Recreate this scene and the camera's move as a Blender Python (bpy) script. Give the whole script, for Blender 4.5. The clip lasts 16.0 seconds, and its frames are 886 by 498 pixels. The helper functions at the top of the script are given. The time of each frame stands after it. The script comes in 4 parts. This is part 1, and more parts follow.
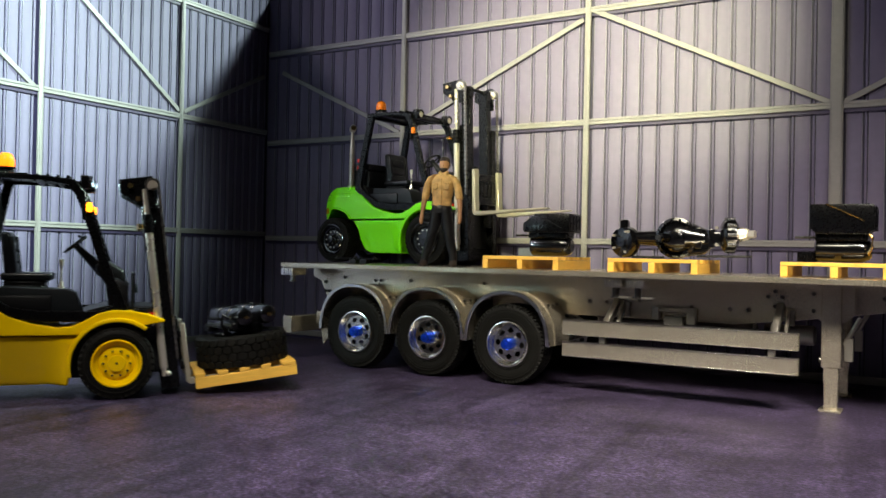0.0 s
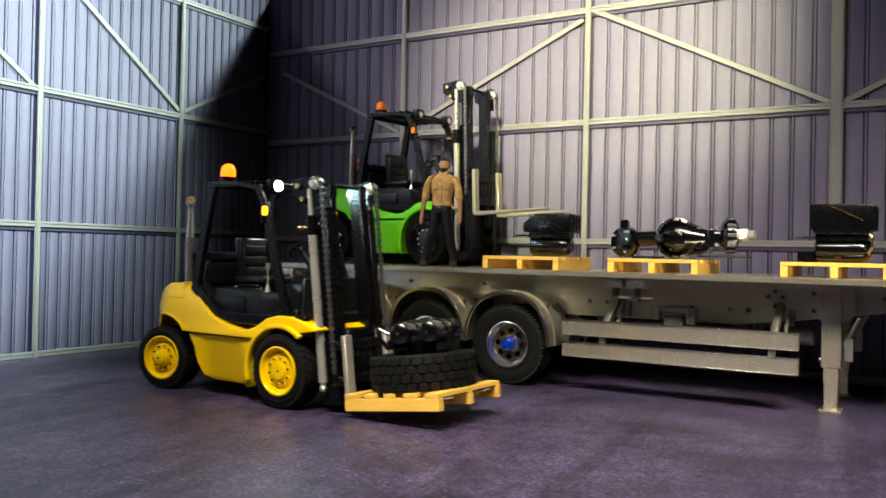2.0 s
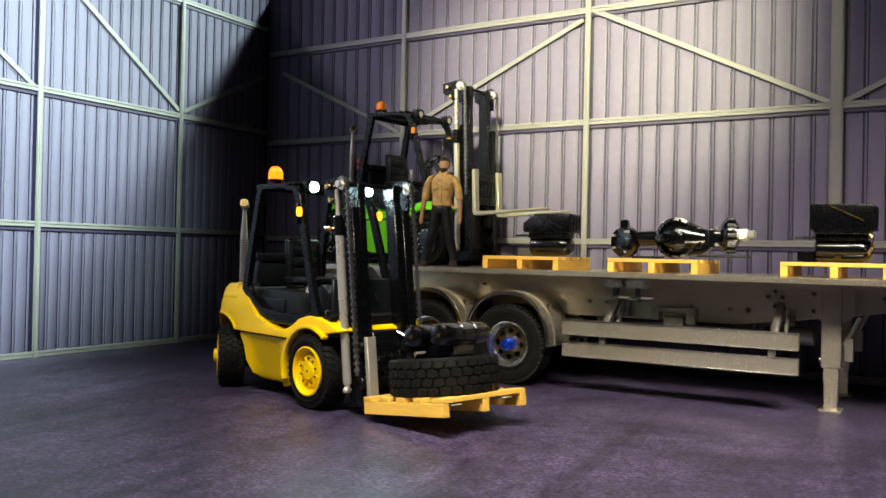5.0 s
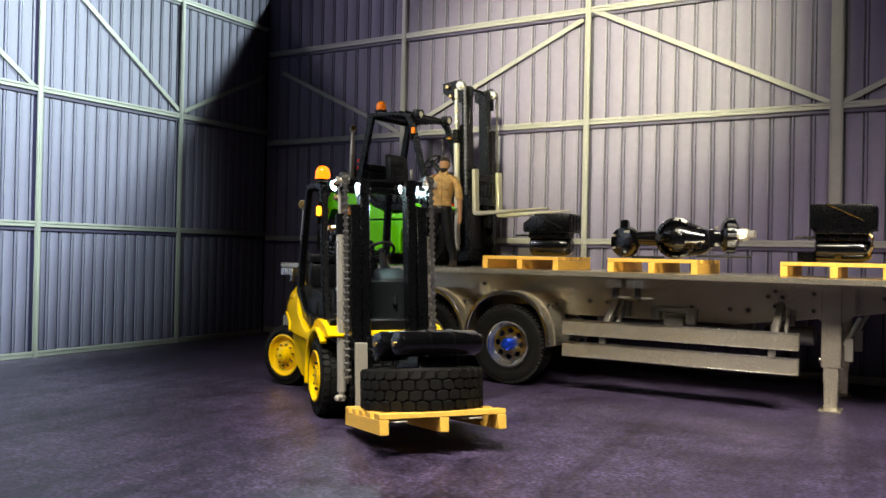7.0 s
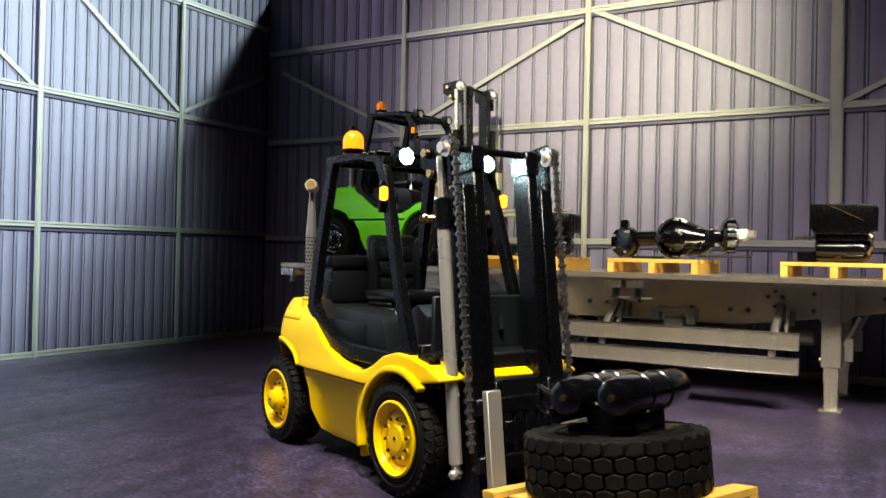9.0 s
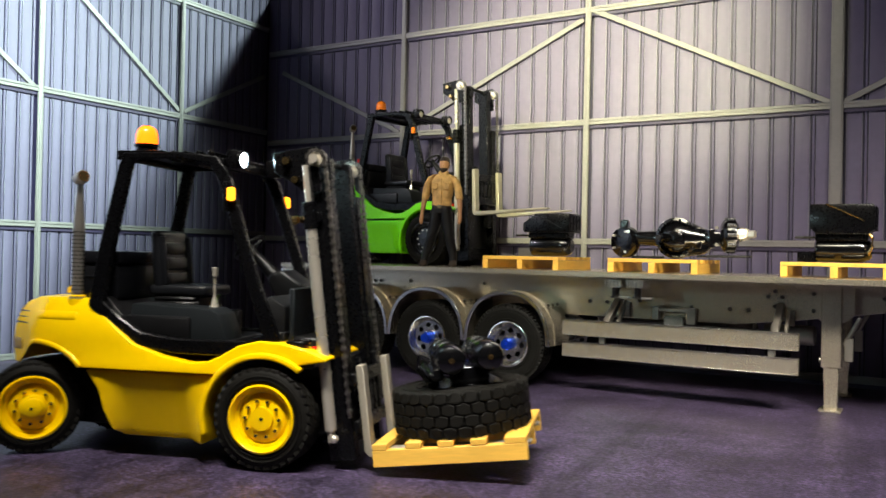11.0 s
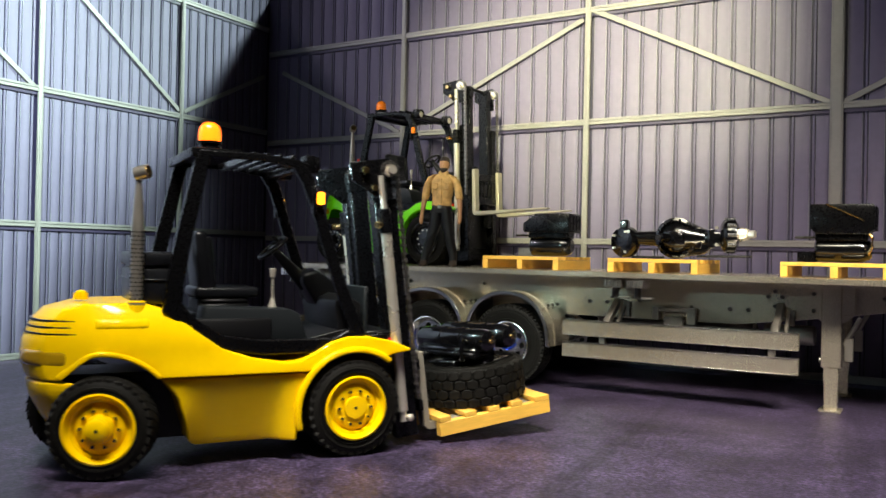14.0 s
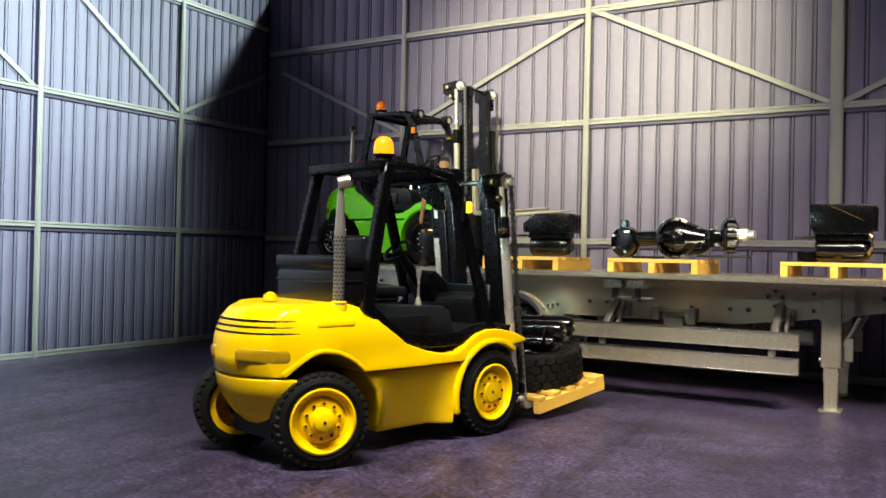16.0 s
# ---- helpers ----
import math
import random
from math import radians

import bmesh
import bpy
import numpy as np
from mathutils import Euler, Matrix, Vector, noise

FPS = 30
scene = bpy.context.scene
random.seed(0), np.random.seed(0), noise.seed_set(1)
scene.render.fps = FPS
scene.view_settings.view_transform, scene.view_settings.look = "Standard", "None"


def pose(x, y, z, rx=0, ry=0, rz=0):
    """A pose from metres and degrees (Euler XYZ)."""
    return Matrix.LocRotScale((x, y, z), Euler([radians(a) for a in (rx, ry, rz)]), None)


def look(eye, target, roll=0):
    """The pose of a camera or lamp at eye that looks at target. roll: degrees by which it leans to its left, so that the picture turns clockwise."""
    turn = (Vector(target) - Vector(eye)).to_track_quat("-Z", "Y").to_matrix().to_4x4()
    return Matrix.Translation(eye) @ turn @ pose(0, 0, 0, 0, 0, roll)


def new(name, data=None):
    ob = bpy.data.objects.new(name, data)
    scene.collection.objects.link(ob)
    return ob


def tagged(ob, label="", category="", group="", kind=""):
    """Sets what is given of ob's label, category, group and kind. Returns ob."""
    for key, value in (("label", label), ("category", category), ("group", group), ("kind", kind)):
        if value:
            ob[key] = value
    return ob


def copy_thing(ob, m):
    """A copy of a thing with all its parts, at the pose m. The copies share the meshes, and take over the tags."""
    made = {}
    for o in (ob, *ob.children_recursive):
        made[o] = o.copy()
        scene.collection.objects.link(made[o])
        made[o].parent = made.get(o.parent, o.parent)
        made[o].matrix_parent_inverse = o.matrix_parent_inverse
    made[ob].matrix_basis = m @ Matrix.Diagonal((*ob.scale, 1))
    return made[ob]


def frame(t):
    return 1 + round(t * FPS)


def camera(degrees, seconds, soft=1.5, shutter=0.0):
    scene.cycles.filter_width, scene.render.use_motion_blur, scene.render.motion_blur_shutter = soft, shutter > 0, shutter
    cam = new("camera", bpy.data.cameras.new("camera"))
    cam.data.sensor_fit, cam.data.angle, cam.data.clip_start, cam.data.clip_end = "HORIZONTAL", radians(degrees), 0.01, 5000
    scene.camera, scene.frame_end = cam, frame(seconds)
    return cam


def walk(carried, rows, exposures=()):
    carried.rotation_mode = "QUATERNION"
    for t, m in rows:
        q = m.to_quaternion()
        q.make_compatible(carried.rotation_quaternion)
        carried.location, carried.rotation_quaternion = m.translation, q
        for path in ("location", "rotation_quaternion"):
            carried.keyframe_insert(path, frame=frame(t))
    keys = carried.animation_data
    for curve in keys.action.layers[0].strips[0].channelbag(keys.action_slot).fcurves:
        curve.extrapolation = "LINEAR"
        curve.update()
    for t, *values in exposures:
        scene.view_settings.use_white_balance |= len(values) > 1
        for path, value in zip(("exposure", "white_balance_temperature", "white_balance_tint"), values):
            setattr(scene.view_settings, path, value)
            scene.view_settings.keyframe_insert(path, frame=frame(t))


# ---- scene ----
cam = camera(56.06, 16.0, shutter=0.5)
EYE = Vector((0.0, 0.0, 0.1296))
YAW, PITCH, ROLL = radians(30.9), radians(0.319), 1.19
GAZE = Vector((-math.sin(YAW) * math.cos(PITCH), math.cos(YAW) * math.cos(PITCH), math.sin(PITCH)))
STAND = look(EYE, EYE + GAZE, ROLL)
walk(cam, [(0.0, STAND), (16.0, STAND)])

# ---- light: two clamp lamps above the display and a dim room ----
world = bpy.data.worlds.new("world")
world.use_nodes = True
world.node_tree.nodes["Background"].inputs[0].default_value = (0.30, 0.24, 0.55, 1)
world.node_tree.nodes["Background"].inputs[1].default_value = 0.022
scene.world = world


def spot(name, eye, target, watts, degrees, blend, colour, size):
    data = bpy.data.lights.new(name, "SPOT")
    data.energy, data.spot_size, data.spot_blend, data.color, data.shadow_soft_size = watts, radians(degrees), blend, colour, size
    ob = new(name, data)
    ob.matrix_world = look(eye, target)
    return ob


spot("clamp_lamp_warm", (-0.16, 0.05, 0.80), (-0.37, 0.96, 0.38), 240, 31.5, 1.0, (1.0, 0.985, 0.57), 0.03)
spot("clamp_lamp_cool", (-0.30, 0.00, 0.70), (-0.895, 0.29, 0.40), 212, 54, 0.6, (0.76, 1.0, 0.83), 0.03)
spot("clamp_lamp_behind", (-0.20, 1.21, 0.84), (-0.895, 0.45, 0.40), 138, 58, 0.85, (0.76, 1.0, 0.86), 0.04)
spot("clamp_lamp_beside", (-1.20, -0.10, 0.885), (-0.44, 0.96, 0.48), 36, 36, 0.9, (0.90, 0.84, 0.92), 0.05)


def soft_lamp(name, eye, target, width, height, watts, colour, spread):
    data = bpy.data.lights.new(name, "AREA")
    data.shape, data.size, data.size_y, data.energy, data.color, data.spread = "RECTANGLE", width, height, watts, colour, radians(spread)
    ob = new(name, data)
    ob.matrix_world = look(eye, target)
    return ob


soft_lamp("led_strip", (-0.12, 0.10, 0.80), (-0.23, 0.47, 0.0), 0.50, 0.08, 1.9, (1.0, 0.95, 0.86), 50)
soft_lamp("led_panel", (-0.32, 0.06, 0.76), (-0.33, 0.80, 0.14), 0.44, 0.16, 0.52, (1.0, 0.92, 0.70), 50)
spot("clamp_lamp_side", (0.28, 0.14, 0.74), (-0.06, 0.74, 0.09), 58, 34, 0.95, (1.0, 0.92, 0.78), 0.12)
scene.view_settings.exposure = 0.0


# ---- materials ----
def mat(name, colour, rough=0.5, metal=0.0, vary=0.12, scale=60.0, bump=0.0, fine=None, island=0.0, coat=0.0, glow=0.0, spec=0.5, stretch=(1, 1, 1)):
    """A surface with mottling at two scales, fine relief and uneven gloss; scale is in cells per metre."""
    m = bpy.data.materials.new(name)
    m.use_nodes = True
    nt = m.node_tree
    n, l = nt.nodes, nt.links
    b = n["Principled BSDF"]
    b.inputs["Metallic"].default_value = metal
    b.inputs["Specular IOR Level"].default_value = spec
    b.inputs["Coat Weight"].default_value = coat
    b.inputs["Coat Roughness"].default_value = 0.05
    co = n.new("ShaderNodeTexCoord")
    mp = n.new("ShaderNodeMapping")
    mp.inputs["Scale"].default_value = stretch
    l.new(co.outputs["Object"], mp.inputs["Vector"])
    big = n.new("ShaderNodeTexNoise")
    big.inputs["Scale"].default_value, big.inputs["Detail"].default_value = scale, 5
    small = n.new("ShaderNodeTexNoise")
    small.inputs["Scale"].default_value, small.inputs["Detail"].default_value = fine or scale * 9, 4
    for t in (big, small):
        l.new(mp.outputs[0], t.inputs["Vector"])
    mix = n.new("ShaderNodeMix")
    mix.data_type, mix.inputs["Factor"].default_value = "FLOAT", 0.4
    l.new(big.outputs["Fac"], mix.inputs["A"])
    l.new(small.outputs["Fac"], mix.inputs["B"])
    fac = mix.outputs["Result"]
    info = n.new("ShaderNodeObjectInfo")
    if island:
        add = n.new("ShaderNodeMath")
        add.operation = "MULTIPLY_ADD"
        l.new(info.outputs["Random"], add.inputs[0])
        add.inputs[1].default_value = island
        l.new(fac, add.inputs[2])
        fac = add.outputs[0]
    ramp = n.new("ShaderNodeMapRange")
    ramp.inputs["From Min"].default_value, ramp.inputs["From Max"].default_value = 0.3, 0.7 + island
    ramp.inputs["To Min"].default_value, ramp.inputs["To Max"].default_value = 1 - vary, 1 + vary
    l.new(fac, ramp.inputs["Value"])
    mul = n.new("ShaderNodeVectorMath")
    mul.operation = "SCALE"
    mul.inputs[0].default_value = colour
    l.new(ramp.outputs[0], mul.inputs["Scale"])
    l.new(mul.outputs[0], b.inputs["Base Color"])
    rr = n.new("ShaderNodeMapRange")
    rr.inputs["To Min"].default_value, rr.inputs["To Max"].default_value = max(rough * 0.75, 0.02), min(rough * 1.25, 1)
    l.new(small.outputs["Fac"], rr.inputs["Value"])
    l.new(rr.outputs[0], b.inputs["Roughness"])
    if bump:
        bp = n.new("ShaderNodeBump")
        bp.inputs["Strength"].default_value, bp.inputs["Distance"].default_value = bump, 0.0006
        l.new(small.outputs["Fac"], bp.inputs["Height"])
        l.new(bp.outputs[0], b.inputs["Normal"])
    if glow:
        b.inputs["Emission Color"].default_value = (*colour, 1)
        b.inputs["Emission Strength"].default_value = glow
    return m


YELLOW = mat("yellow_paint", (0.93, 0.585, 0.001), 0.34, vary=0.03, scale=25, coat=0.55, spec=0.02)
GREEN = mat("green_paint", (0.20, 0.84, 0.006), 0.34, vary=0.04, scale=25, coat=0.7, spec=0.04)
BLACK = mat("satin_black", (0.0025, 0.0025, 0.003), 0.28, spec=0.2, vary=0.3, scale=60, bump=0.02)
BLACK_GLOSS = mat("gloss_black", (0.0025, 0.0025, 0.003), 0.2, vary=0.3, scale=60, coat=0.7, spec=0.35, bump=0.05)
BLACK_MATT = mat("matt_black_plastic", (0.0035, 0.0035, 0.004), 0.42, spec=0.35, vary=0.3, scale=90, bump=0.15)
SEAT = mat("seat_vinyl", (0.006, 0.0064, 0.008), 0.3, spec=0.4, vary=0.2, scale=120, bump=0.15)
RUBBER = mat("tyre_rubber", (0.0065, 0.006, 0.0048), 0.6, spec=0.14, vary=0.35, scale=110, bump=0.3)
CHAIN = mat("chain_steel", (0.24, 0.225, 0.21), 0.28, 0.9, vary=0.2, scale=200)
EXHAUST = mat("satin_exhaust_steel", (0.52, 0.48, 0.42), 0.32, 0.8, vary=0.08, scale=80)
GREY = mat("dark_grey_sheet", (0.011, 0.013, 0.0145), 0.38, spec=0.2, vary=0.1, scale=40)
CHROME = mat("chrome", (0.74, 0.68, 0.58), 0.28, 0.72, vary=0.05, scale=20, fine=45)
STEEL = mat("brushed_steel", (0.55, 0.53, 0.49), 0.34, 1.0, vary=0.10, scale=70, bump=0.04)
ALU = mat("aluminium_sheet", (0.62, 0.555, 0.43), 0.26, 0.82, vary=0.05, scale=30, fine=2600, bump=0.05)
ALU_BRIGHT = mat("polished_aluminium", (0.72, 0.70, 0.66), 0.22, 1.0, vary=0.06, scale=60)
ALU_DULL = mat("dull_aluminium", (0.30, 0.28, 0.245), 0.45, 0.95, vary=0.12, scale=45, bump=0.06)
RAW_STEEL = mat("raw_fork_steel", (0.34, 0.31, 0.25), 0.48, 0.45, vary=0.12, scale=60, bump=0.05)
BLUE = mat("blue_anodised", (0.015, 0.10, 0.80), 0.25, 0.85, vary=0.08, scale=120)
SCREW = mat("screw_steel", (0.030, 0.027, 0.024), 0.38, 0.6, vary=0.2, scale=200)
BRASS = mat("brass", (0.70, 0.48, 0.20), 0.25, 1.0, vary=0.1, scale=150)
PINE = mat("pine_wood", (0.80, 0.46, 0.070), 0.55, vary=0.22, scale=160, fine=900, island=0.15, bump=0.12, stretch=(0.12, 1, 1))
AMBER = mat("amber_lens", (1.0, 0.16, 0.004), 0.2, vary=0.05, glow=2.8)
SIGNAL = mat("lit_turn_signal", (1.0, 0.30, 0.01), 0.2, vary=0.05, glow=4.5)
AMBER_OFF = mat("amber_lens_unlit", (0.85, 0.20, 0.008), 0.2, vary=0.05, coat=0.5)
LED = mat("white_led", (0.66, 0.97, 1.0), 0.2, vary=0.01, glow=900)
TAIL = mat("tail_lamp_cover", (0.40, 0.235, 0.005), 0.25, vary=0.15, scale=60, coat=0.5)
RED = mat("red_lens", (0.6, 0.02, 0.01), 0.25, vary=0.05)
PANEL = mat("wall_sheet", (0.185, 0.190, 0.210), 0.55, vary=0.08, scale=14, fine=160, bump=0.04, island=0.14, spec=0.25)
# ribs darker than PANEL: the print's rib shading is put into the colour
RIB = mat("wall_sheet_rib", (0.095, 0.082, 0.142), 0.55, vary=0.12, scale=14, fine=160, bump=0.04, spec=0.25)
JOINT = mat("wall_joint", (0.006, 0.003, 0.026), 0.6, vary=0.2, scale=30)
# strip colour for the shadow printed under each wall rail
RAIL_SHADOW = mat("wall_flange", (0.020, 0.013, 0.046), 0.6, vary=0.2, scale=30)
RAIL = mat("wall_rail_paint", (0.158, 0.150, 0.155), 0.45, vary=0.12, scale=30)
ROOM = mat("room_plaster", (0.025, 0.022, 0.035), 0.8, vary=0.1, scale=3)
SHIRT = mat("tan_cloth", (0.58, 0.35, 0.125), 0.75, vary=0.4, scale=160, bump=0.3)


# ---- mesh helpers: shapes in millimetres ----
def add(bm, other, m=None):
    """Merges other into bm, moved by m."""
    if m is not None:
        other.transform(m)
    me = bpy.data.meshes.new("tmp")
    other.to_mesh(me)
    other.free()
    bm.from_mesh(me)
    bpy.data.meshes.remove(me)
    return bm


def bev(bm, w, seg=2, angle=30):
    bm.normal_update()
    edges = [e for e in bm.edges if len(e.link_faces) == 2 and e.calc_face_angle(0) > radians(angle)]
    if w > 0 and edges:
        bmesh.ops.bevel(bm, geom=edges, offset=w, segments=seg, profile=0.5, affect="EDGES", clamp_overlap=True)
    return bm


def box(x0, x1, y0, y1, z0, z1, w=0.4, seg=1):
    bm = bmesh.new()
    bmesh.ops.create_cube(bm, size=1)
    bm.transform(Matrix.Translation(((x0 + x1) / 2, (y0 + y1) / 2, (z0 + z1) / 2)) @ Matrix.Diagonal((abs(x1 - x0), abs(y1 - y0), abs(z1 - z0), 1)))
    return bev(bm, w, seg)


def prism(pts, lo, hi, axis="y", w=0.4, seg=1, angle=30):
    """A polygon of (a, b) pairs drawn out along an axis: y takes (x, z), x takes (y, z), z takes (x, y)."""
    put = {"y": lambda a, b, c: (a, c, b), "x": lambda a, b, c: (c, a, b), "z": lambda a, b, c: (a, b, c)}[axis]
    bm = bmesh.new()
    rows = [[bm.verts.new(put(a, b, c)) for a, b in pts] for c in (lo, hi)]
    n = len(pts)
    bm.faces.new(rows[0])
    bm.faces.new(rows[1][::-1])
    for i in range(n):
        bm.faces.new((rows[0][i], rows[1][i], rows[1][(i + 1) % n], rows[0][(i + 1) % n]))
    bmesh.ops.recalc_face_normals(bm, faces=bm.faces)
    return bev(bm, w, seg, angle)


def ring(outer, inner, lo, hi, w=0.4):
    """A frame between two closed outlines of equal count in (x, z), drawn out along y."""
    bm = bmesh.new()
    n = len(outer)
    v = [[bm.verts.new((a, y, b)) for a, b in line] for line in (outer, inner) for y in (lo, hi)]
    for i in range(n):
        j = (i + 1) % n
        bm.faces.new((v[0][i], v[0][j], v[2][j], v[2][i]))
        bm.faces.new((v[1][i], v[3][i], v[3][j], v[1][j]))
        bm.faces.new((v[0][i], v[1][i], v[1][j], v[0][j]))
        bm.faces.new((v[2][i], v[2][j], v[3][j], v[3][i]))
    bmesh.ops.recalc_face_normals(bm, faces=bm.faces)
    return bev(bm, w, 1, 50)


def rod(p, q, r, r2=None, seg=16, w=0.0):
    p, q = Vector(p), Vector(q)
    bm = bmesh.new()
    bmesh.ops.create_cone(bm, cap_ends=True, segments=seg, radius1=r, radius2=r if r2 is None else r2, depth=(q - p).length)
    if w:
        bev(bm, w, 1, 60)
    bm.transform(Matrix.Translation((p + q) / 2) @ (q - p).to_track_quat("Z", "Y").to_matrix().to_4x4())
    return bm


def turned(profile, seg=32, m=None, closed=False):
    """A body of revolution about y from (radius, y) pairs."""
    bm = bmesh.new()
    rows = []
    for k in range(seg):
        a = 2 * math.pi * k / seg
        rows.append([bm.verts.new((r * math.cos(a), y, r * math.sin(a))) for r, y in profile])
    n = len(profile)
    for k in range(seg):
        A, B = rows[k], rows[(k + 1) % seg]
        for i in range(n if closed else n - 1):
            j = (i + 1) % n
            bm.faces.new((A[i], A[j], B[j], B[i]))
    bmesh.ops.remove_doubles(bm, verts=bm.verts, dist=0.001)
    bmesh.ops.recalc_face_normals(bm, faces=bm.faces)
    if m is not None:
        bm.transform(m)
    return bm


def tube(pts, r, seg=8, closed=False):
    pts = [Vector(p) for p in pts]
    bm = bmesh.new()
    rows, n = [], len(pts)
    for i, p in enumerate(pts):
        a = pts[(i - 1) % n] if closed or i else p
        b = pts[(i + 1) % n] if closed or i < n - 1 else p
        rot = (b - a).to_track_quat("Z", "Y").to_matrix()
        rows.append([bm.verts.new(p + rot @ Vector((r * math.cos(t), r * math.sin(t), 0))) for t in (2 * math.pi * k / seg for k in range(seg))])
    for i in range(n if closed else n - 1):
        A, B = rows[i], rows[(i + 1) % n]
        if closed and i == n - 1:
            off = min(range(seg), key=lambda o: (A[0].co - B[o].co).length)
            B = B[off:] + B[:off]
        for k in range(seg):
            bm.faces.new((A[k], A[(k + 1) % seg], B[(k + 1) % seg], B[k]))
    if not closed:
        bm.faces.new(rows[0][::-1])
        bm.faces.new(rows[-1])
    bmesh.ops.recalc_face_normals(bm, faces=bm.faces)
    return bm


def ball(c, r, sub=2, squash=(1, 1, 1)):
    bm = bmesh.new()
    bmesh.ops.create_icosphere(bm, subdivisions=sub, radius=r)
    bm.transform(Matrix.Translation(c) @ Matrix.Diagonal((*squash, 1)))
    return bm


def join(*bms):
    out = bmesh.new()
    for b in bms:
        add(out, b)
    return out


def mesh_of(name, bm, material, smooth=38):
    """A mesh in metres from a bmesh in millimetres."""
    bm.transform(Matrix.Diagonal((0.001, 0.001, 0.001, 1)))
    me = bpy.data.meshes.new(name)
    bm.to_mesh(me)
    bm.free()
    for m in material if isinstance(material, (list, tuple)) else (material,):
        me.materials.append(m)
    if smooth:
        me.shade_smooth()
        me.set_sharp_from_angle(angle=radians(smooth))
    return me


def part(name, bm, material, parent, label="", smooth=38, at=None):
    """Links a bmesh as one mesh object under a thing or a part."""
    ob = new(name, mesh_of(name, bm, material, smooth))
    ob.parent = parent
    if at is not None:
        ob.matrix_basis = at
    return tagged(ob, label) if label else ob


def again(ob, at):
    """One more piece on the same mesh, under the same parent."""
    o = new(ob.name, ob.data)
    o.parent, o.matrix_basis = ob.parent, at
    return o


def thing(name, label, category, m=None, group="", kind=""):
    ob = new(name)
    ob.empty_display_size = 0.02
    if m is not None:
        ob.matrix_basis = m
    return tagged(ob, label, category, group, kind)


def single(name, bm, material, label, category, m=None, group="", kind="", smooth=38):
    ob = new(name, mesh_of(name, bm, material, smooth))
    if m is not None:
        ob.matrix_basis = m
    return tagged(ob, label, category, group, kind)


# ---- the setting ----
WX, WY, TOP = -0.895, 0.960, 0.515


def floor_material():
    """Printed concrete: blotches, speckle and long worn streaks."""
    m = mat("floor_print", (0.043, 0.0315, 0.063), 0.42, vary=0.7, scale=13, fine=300, bump=0.2)
    nt = m.node_tree
    n, l = nt.nodes, nt.links
    b = n["Principled BSDF"]
    base = b.inputs["Base Color"].links[0].from_socket
    co = n.new("ShaderNodeTexCoord")
    last = base
    for turn, sx, sy, lo, hi, gain in ((STREAK, 1.3, 40, 0.50, 0.66, 0.50), (STREAK + 90, 1.5, 34, 0.56, 0.70, 0.35), (STREAK + 12, 70, 70, 0.36, 0.70, -0.7), (0, 340, 340, 0.42, 0.64, -1.0)):
        mp = n.new("ShaderNodeMapping")
        mp.inputs["Rotation"].default_value = (0, 0, radians(-turn))
        rot = n.new("ShaderNodeMapping")
        rot.inputs["Scale"].default_value = (sx, sy, 1)
        tex = n.new("ShaderNodeTexNoise")
        tex.inputs["Scale"].default_value, tex.inputs["Detail"].default_value, tex.inputs["Roughness"].default_value = 1.0, 6, 0.62
        ramp = n.new("ShaderNodeMapRange")
        ramp.inputs["From Min"].default_value, ramp.inputs["From Max"].default_value = lo, hi
        ramp.inputs["To Min"].default_value, ramp.inputs["To Max"].default_value = (1.0, 1 - gain) if gain > 0 else (1 + gain * 0.6, 1 - gain)
        mul = n.new("ShaderNodeVectorMath")
        mul.operation = "SCALE"
        l.new(co.outputs["Object"], mp.inputs["Vector"])
        l.new(mp.outputs[0], rot.inputs["Vector"])
        l.new(rot.outputs[0], tex.inputs["Vector"])
        l.new(tex.outputs["Fac"], ramp.inputs["Value"])
        l.new(last, mul.inputs[0])
        l.new(ramp.outputs[0], mul.inputs["Scale"])
        last = mul.outputs[0]
    l.new(last, b.inputs["Base Color"])
    return m


STREAK = 95
FLOOR = floor_material()
floor = single("floor", box(-3000, 3000, -3000, 3000, -30, 0, 0), FLOOR, "dark purple-grey printed concrete floor sheet with streaks", "floor", kind="structure")


